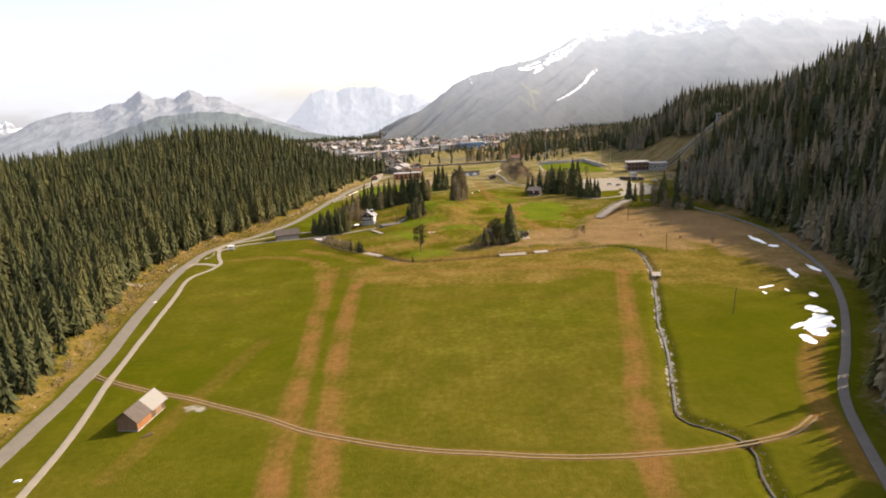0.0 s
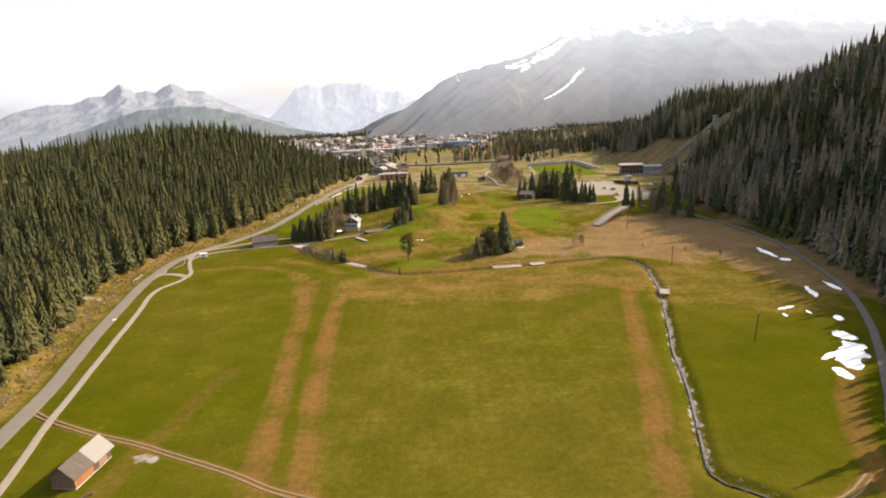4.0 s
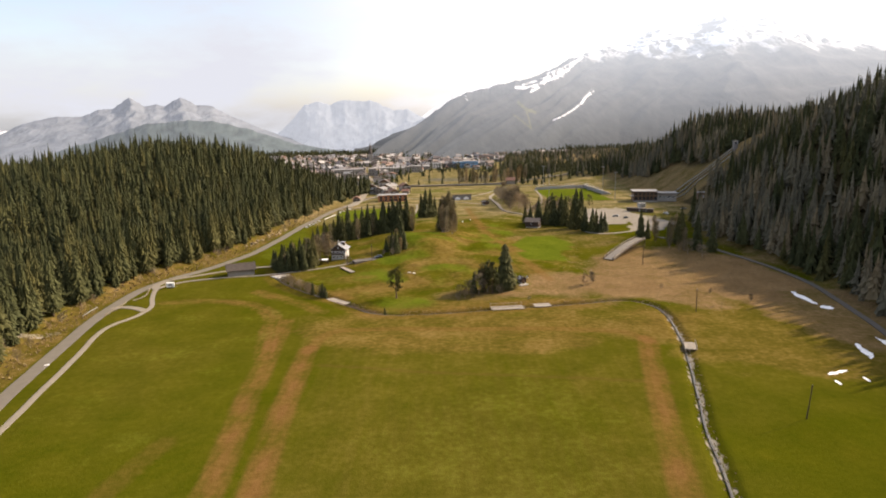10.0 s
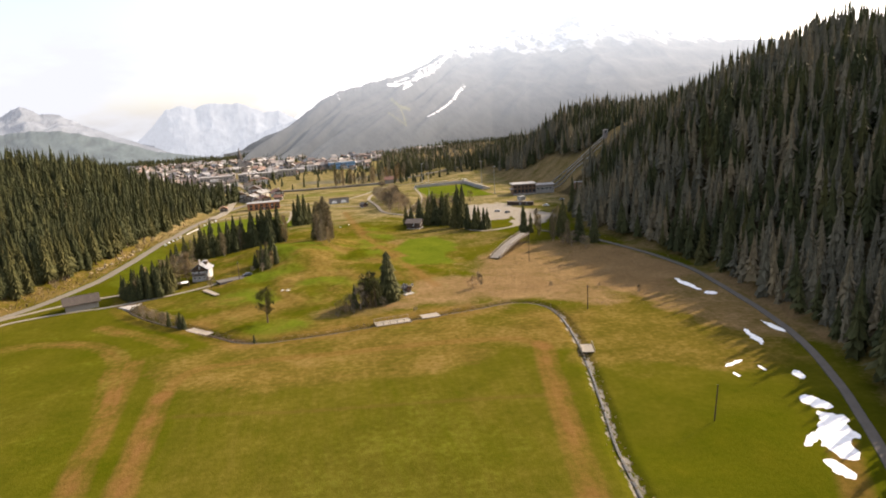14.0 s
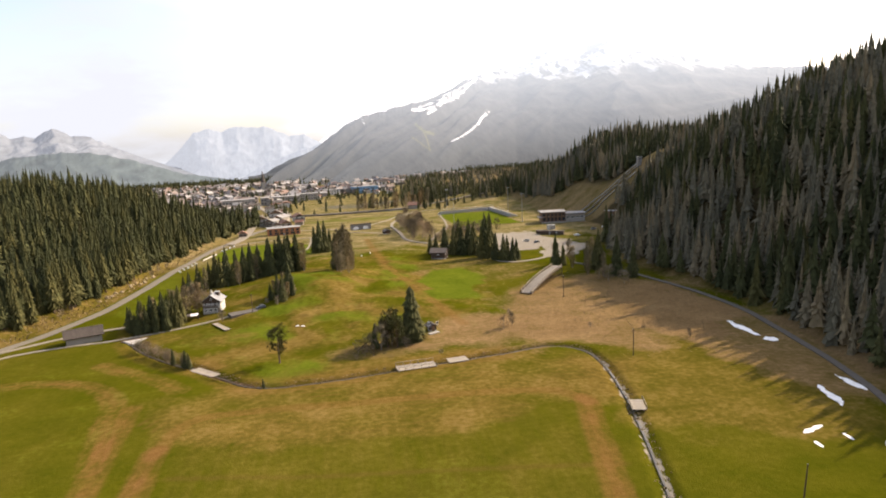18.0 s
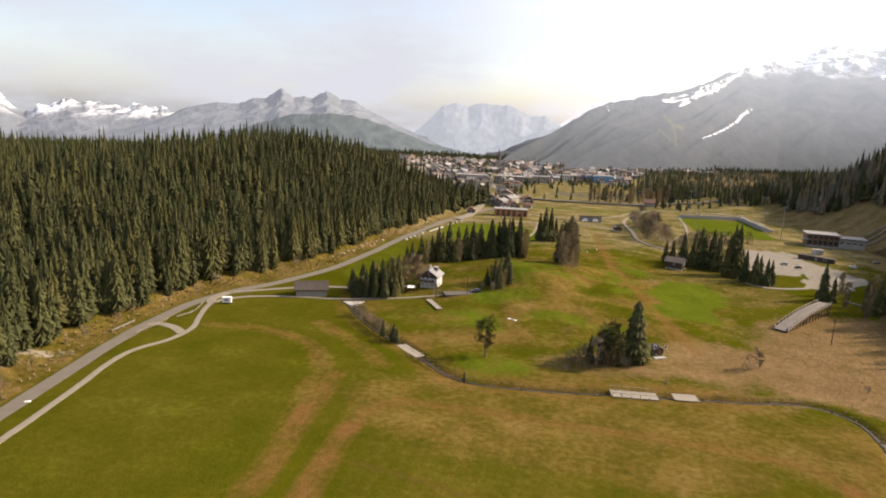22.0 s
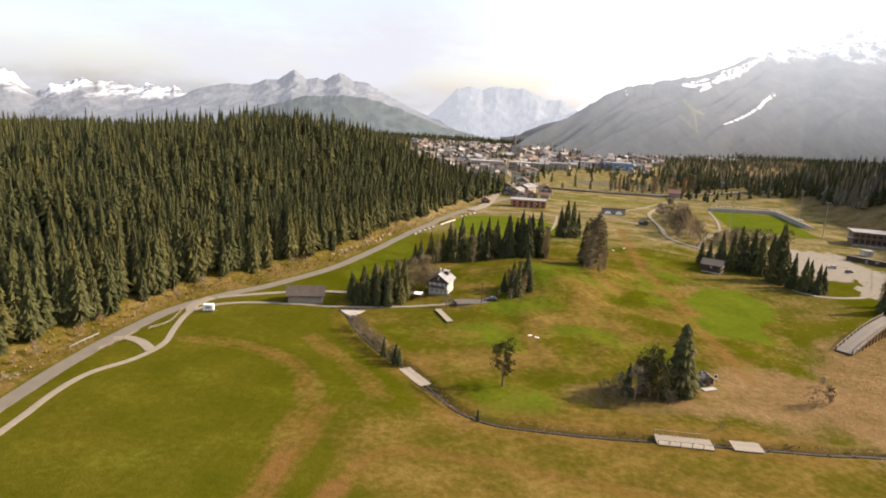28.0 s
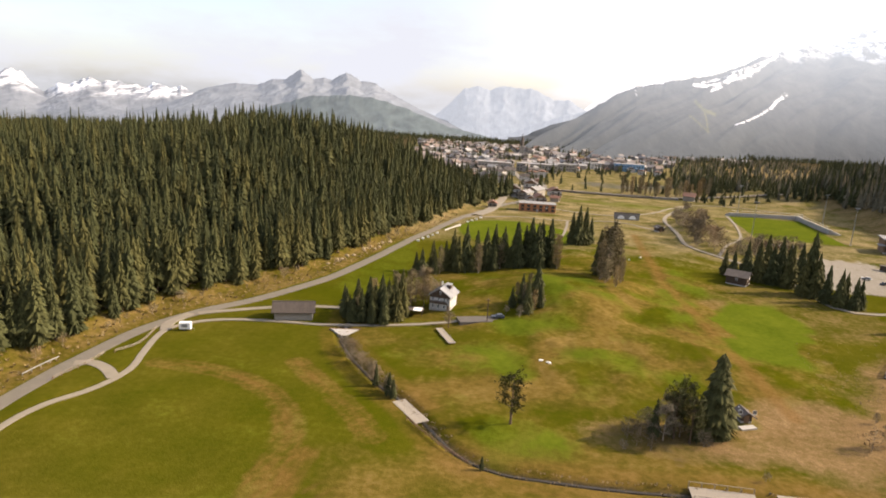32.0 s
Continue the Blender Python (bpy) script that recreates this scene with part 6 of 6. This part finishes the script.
for k in range(20):
    plant(r.choice(bares), 68 + 2.6 * k + r.uniform(-2, 2), 500 + 1.5 * k + r.uniform(-5, 6), r.uniform(0.8, 1.5), r.uniform(0, 360), "leafless brown tree on the stadium bank")
for k in range(30):
    plant(r.choice(bares), 60 + r.uniform(-9, 8), 505 + 110 * k / 29 + r.uniform(-3, 3), r.uniform(1.2, 1.9), r.uniform(0, 360), "leafless brown tree on the stadium bank")
for k in range(26):
    y = 120 + 14 * k + r.uniform(-6, 6)
    plant(bares[2], float(west_edge(y)) + r.uniform(0.5, 3.0), y, r.uniform(0.4, 0.9), r.uniform(0, 360), "leafless shrub at the forest edge")
for k in meadow + [big] + larches + pines + bares + cars + [marker_proto]:
    gone(k)

# pale boulders of the road cutting
r = random.Random(4)
for k in range(26):
    y = r.uniform(385, 450)
    s = r.uniform(0.35, 1.0)
    x = float(west_edge(y)) + r.uniform(-1, 4)
    me = bpy.data.meshes.new("boulder")
    bm = bmesh.new()
    bmesh.ops.create_icosphere(bm, subdivisions=2, radius=1.0)
    for v in bm.verts:
        v.co *= 1 + 0.35 * noise.noise(v.co * 1.3 + Vector((k * 5, 0, 0)))
        v.co = Vector((v.co.x * s * 1.4, v.co.y * s, v.co.z * s * 0.8))
    bm.to_mesh(me)
    bm.free()
    me.materials.append(M["rock"])
    ob = new("boulder", me)
    ob.matrix_basis = pose(x, y, float(land(x, y)) + 0.2 * s, 0, 0, k * 47)
    tagged(ob, "pale broken boulder on the road cutting", "boulder", "boulders of the cutting")


# ---- the town ----
def town_house(k, w, l, h, top, wall, roof, timber):
    ob = thing("town_house", f"{wall.split('_')[0]}-walled alpine house with {roof.split('_')[0]} roof", "house", "houses of the town", 0, -3000, 0)
    part("wall", Solid().box(-w / 2, w / 2, -l / 2, l / 2, -2.0, h), wall, ob)
    gables(ob, w, l, h, top, timber)
    for s in (-1, 1):
        part("roof", Solid().slope(w, l, h, top, s, 1.2, 0.3), roof, ob)
    part("balcony", Solid().box(-w / 2, w / 2, -l / 2 - 1.2, -l / 2 - 0.003, h * 0.5, h * 0.5 + 1.0), "dark_wood", ob)
    part("chimney", Solid().box(w * 0.15, w * 0.15 + 0.9, -0.4, 0.5, top - 1.2, top + 1.0), wall, ob)
    n = 2 if w < 15 else 4
    for i in range(n):
        for z in (h * 0.3, h * 0.78):
            xx = -w / 2 + w * (i + 0.5) / n
            part("window", Solid().box(xx - 0.75, xx + 0.75, -l / 2 - 0.06, -l / 2 - 0.003, z - 0.8, z + 0.8), "glass", ob)
    return ob


kinds = [town_house(0, 12, 14, 6, 9, "white_wall", "red_tile", "dark_wood"), town_house(1, 13, 15, 8, 11.5, "white_wall", "dark_tile", "brown_wood"), town_house(2, 11, 12, 5.5, 8.5, "cream_wall", "red_tile", "brown_wood"), town_house(3, 18, 20, 10, 14, "white_wall", "dark_tile", "dark_wood"), town_house(4, 14, 22, 9, 12, "cream_wall", "grey_roof", "brown_wood"), town_house(5, 22, 16, 11, 14.5, "white_wall", "red_tile", "brown_wood")]
TOWN = [(-92, 735), (-97, 860), (-110, 1000), (-140, 1200), (-120, 1500)]
r = random.Random(77)
placed = []
tries = 0
while len(placed) < 300 and tries < 6000:
    tries += 1
    y = 850 + 900 * r.random() ** 0.9
    a = r.uniform(-14.5, 4.5 if y > 1150 else -4.5)
    x = y * math.tan(radians(a))
    if float(along(x, y, TOWN)) < 9 or (y < 900 and x > -70) or float(blob(x, y, 0, 960, 75, 100)) < 1 or float(blob(x, y, 60, 960, 85, 60)) < 1 or float(blob(x, y, 20, 1120, 90, 60)) < 1:
        continue
    if any((x - u) ** 2 + (y - v) ** 2 < (15 if y < 1300 else 18) ** 2 for u, v in placed):
        continue
    placed.append((x, y))
    plant(r.choice(kinds), x, y, r.uniform(0.46, 0.7), r.choice((0, 20, -30, 90, 60, -70, 180)) + r.uniform(-12, 12))
for x, y, t, k, s in ((-52, 668, 20, 2, 0.9), (-78, 700, 10, 1, 0.9), (-60, 715, -20, 4, 0.8), (-44, 735, 15, 0, 0.9), (-120, 800, 30, 1, 1.1), (-70, 765, 5, 1, 1.0), (-112, 845, 15, 1, 0.75), (-122, 812, -20, 2, 0.8), (-74, 846, 30, 0, 0.75), (-71, 818, 75, 2, 0.8), (-114, 775, 60, 0, 0.8), (-136, 850, 10, 4, 0.7), (-150, 880, -30, 1, 0.7), (-172, 905, 20, 2, 0.7), (-192, 930, 70, 0, 0.7), (-108, 735, 25, 4, 0.6), (-66, 690, -15, 4, 0.65), (-58, 655, 12, 1, 0.6), (-40, 690, 80, 2, 0.6), (84, 800, 70, 2, 0.9), (-82, 612, 10, 2, 0.6)):
    plant(kinds[k], x, y, s, t)
for k in kinds:
    gone(k)
for x, y, w, l, h, m, label in ((-150, 1030, 46, 18, 13, "cream_wall", "long cream hotel with flat roofs"), (-95, 1080, 60, 18, 12, "cream_wall", "long cream hotel with flat roofs"), (-60, 1140, 40, 16, 11, "cream_wall", "cream apartment block with flat roof"), (40, 1235, 46, 22, 12, "blue_wall", "blue-clad sports hall with flat roof"), (-48, 612, 27, 12, 6, "red_wall", "orange-red tennis hall beside the meadow"), (-20, 1230, 30, 16, 10, "white_wall", "white apartment block with flat roof")):
    ob = shed_box("town_block", label, "building", x, y, 8, w, l, h, m, "grey_roof")
    for k in range(int(w / 4.5)):
        for z in (h * 0.3, h * 0.7):
            xx = -w / 2 + 2.5 + 4.5 * k
            part("window", Solid().box(xx - 1.2, xx + 1.2, -l / 2 - 0.05, -l / 2 - 0.003, z - 0.9, z + 0.9), "glass", ob)
church = thing("church", "white church with a tall pointed dark spire", "church", "", -150, 1330, None, 12)
part("nave", Solid().box(-7, 7, 0, 26, -2, 10), "cream_wall", church)
for s in (-1, 1):
    part("roof", Solid().slope(14, 26, 10, 18, s, 0.6, 0.4, -0.6, 26.6), "dark_tile", church)
tower = part("tower", Solid().box(-3.5, 3.5, -7, 0, -2, 24), "cream_wall", church)
part("spire", Solid().tube((0, -3.5, 24), (0, -3.5, 46), 4.6, 0.15, 8), "dark_tile", tower)
r2 = np.random.RandomState(12)
ax, ay = [], []
while len(ax) < 2300:
    y = r2.uniform(760, 2150)
    x = y * math.tan(radians(r2.uniform(-19, 11)))
    if all((x - u) ** 2 + (y - v) ** 2 > 120 for u, v in placed) and float(along(x, y, TOWN)) > 9 and not (y < 1080 and -60 < x < 80 and r2.rand() < 0.85):
        ax.append(x)
        ay.append(y)
woods("town_trees", np.array(ax), np.array(ay), 7, 15, M["forest"], "scattered garden spruces among the town houses", 35, 7, 6, 0.24)
wx, wy = scatter(12, 60, 1150, 950, 1900, lambda x, y: (x > 0.27 * y + 20 * wave(y, 0 * y, 200, 3, 2)) & (x < 0.62 * y) & ~((x < 330) & (y < 1000)) & (wave(x, y, 260, 14, 3) > -0.6), 27)
thin = np.random.RandomState(29)
lx, ly = scatter(13, 60, 420, 930, 1750, lambda x, y: (x > 0.085 * y) & (x < 0.30 * y) & ~((x < 330) & (y < 1000)) & (wave(x, y, 160, 91, 3) > -0.35), 29)
bare_ones = thin.rand(len(lx)) < 0.62
woods("larches_far_east", lx[bare_ones], ly[bare_ones], 9, 15, M["larch_wood"], "bare brown larches on the ground east of the town", 47, 6, 5, 0.22)
woods("spruces_far_east", lx[~bare_ones], ly[~bare_ones], 9, 15, M["forest"], "scattered spruces on the ground east of the town", 48, 6, 5, 0.24)
woods("forest_far_east", wx, wy, 13, 21, M["forest"], "spruce woods on the rising ground east of the town", 37, 6, 5, 0.19)
wx, wy = scatter(15, -1300, 1500, 1850, 2700, lambda x, y: (np.abs(x) < 0.6 * y) & (wave(x, y, 300, 4, 3) > -0.55 + 0.9 * (1 - smooth(1850, 2000, y))), 26)
woods("town_woods", wx, wy, 10, 17, M["forest"], "dark belt of woods behind the town", 36, 6, 5, 0.2)


# ---- tussocks, brushwood and far roofs ----
def tussocks(name, x, y, size, mat, label, seed):
    """Very many small ragged tufts in one mesh: five bent blades each."""
    r = np.random.RandomState(seed)
    n = len(x)
    z = land(x, y)
    s = r.uniform(0.5, 1.0, n) * size
    co, faces = [], []
    for b in range(6):
        a = r.uniform(0, 6.283, n)
        c, d = np.cos(a), np.sin(a)
        reach, up, w = s * r.uniform(0.5, 1.1, n), s * r.uniform(0.5, 1.0, n), s * 0.28
        p0 = np.stack([x - d * w, y + c * w, z - 0.05], -1)
        p1 = np.stack([x + d * w, y - c * w, z - 0.05], -1)
        p2 = np.stack([x + c * reach, y + d * reach, z + up], -1)
        co.append(np.stack([p0, p1, p2], 1).reshape(-1, 3))
    co = np.concatenate(co)
    return raw(name, co, np.arange(len(co)).reshape(-1, 3), mat, label, "grass", kind="stuff")


M["tussock"] = needles("dry_tussock", (0.13, 0.092, 0.05), (0.29, 0.215, 0.125), "noise")
M["brush"] = needles("dead_brushwood", (0.15, 0.105, 0.05), (0.33, 0.24, 0.125), "noise")
spots = np.random.RandomState(47).rand(2, 14000)
tx, ty = 60 + 112 * spots[0], 240 + 132 * spots[1]
kept = (lambda x, y: (blob(x, y, 116, 308, 50, 60, -8) + 0.2 * wave(x, y, 45, 17, 3) + 1.6 * np.random.RandomState(48).rand(len(x)) < 1.3) & (x < east_edge(y)))(tx, ty)
tx, ty = tx[kept], ty[kept]
tussocks("heath_tussocks", tx, ty, 0.34, M["tussock"], "dry brown tussocks and dwarf shrubs of the heath", 42)
tx, ty = scatter(2.6, -175, -70, 40, 560, lambda x, y: (west_edge(y) - x < 9) & (np.interp(y, [40, 90, 137, 185, 240, 270, 294, 312, 340, 371, 411, 452, 490, 540], [-106, -109, -115, -125, -135, -138, -137, -131, -118, -109, -104, -101, -97, -92]) - 4.5 > x), 43)
tussocks("verge_brushwood", tx, ty, 1.1, M["brush"], "pale dead grass and brushwood below the forest edge", 44)
bank = np.array(STREAM[:150])
rr = np.random.RandomState(45)
k = rr.randint(0, len(bank), 900)
side = rr.choice((-1, 1), 900) * rr.uniform(1.0, 2.2, 900)
tussocks("stream_grass", bank[k, 0] + side * rr.uniform(-1, 1, 900), bank[k, 1] + side, 0.55, M["tussock"], "dry grass fringing the stream banks", 46)


def far_roofs(count, seed):
    """Small distant houses, each a body under a saddle roof, in two meshes."""
    r = random.Random(seed)
    body, roof = Solid(), Solid()
    for _ in range(count):
        y = r.uniform(1000, 1820)
        x = y * math.tan(radians(r.uniform(-14.8, 5 if y < 1600 else 11) if y > 1200 else r.uniform(-14.8, -5)))
        if float(along(x, y, TOWN)) < 9 or float(blob(x, y, 20, 1120, 90, 60)) < 1:
            continue
        z, a = float(land(x, y)), r.uniform(0, 6.28)
        w, l, h, t = r.uniform(7, 11), r.uniform(9, 16), r.uniform(5, 9), r.uniform(2, 3.4)
        c, s = math.cos(a), math.sin(a)

        def at(u, v, q):
            return (x + u * c - v * s, y + u * s + v * c, z + q)

        body.hexa([at(-w / 2, -l / 2, -2), at(w / 2, -l / 2, -2), at(w / 2, l / 2, -2), at(-w / 2, l / 2, -2), at(-w / 2, -l / 2, h), at(w / 2, -l / 2, h), at(w / 2, l / 2, h), at(-w / 2, l / 2, h)])
        for e in (-1, 1):
            q = [at(0, -l / 2 - 1, h + t), at(e * (w / 2 + 1), -l / 2 - 1, h - 0.6), at(e * (w / 2 + 1), l / 2 + 1, h - 0.6), at(0, l / 2 + 1, h + t)]
            roof.hexa(q + [(u, v, k + 0.3) for u, v, k in q])
    for nm, so, m in (("distant_houses", body, town_mat("house_fronts", [(0.0, (0.19, 0.185, 0.175)), (0.4, (0.12, 0.10, 0.09)), (0.7, (0.27, 0.265, 0.26)), (1.0, (0.10, 0.075, 0.06))])), ("distant_roofs", roof, town_mat("house_roofs", [(0.0, (0.09, 0.078, 0.072)), (0.35, (0.17, 0.105, 0.08)), (0.7, (0.20, 0.19, 0.185)), (1.0, (0.34, 0.335, 0.33))]))):
        tagged(new(nm, so.mesh(nm, m)), "crowded small houses of the distant town" if so is body else "brown and grey roofs of the distant town", "houses", kind="stuff")


def town_mat(name, stops):
    n = Nodes(name)
    return n.done(n.mix(0.25, n.ramp(n.island(), stops), n.ramp(n.noise(0.5), [(0.3, (0.1, 0.09, 0.08)), (0.7, (0.5, 0.46, 0.4))])), 0.85, 0, n.noise(2.0), 0.3, 0.1)


far_roofs(420, 61)

for k in edge_kinds:
    gone(k)
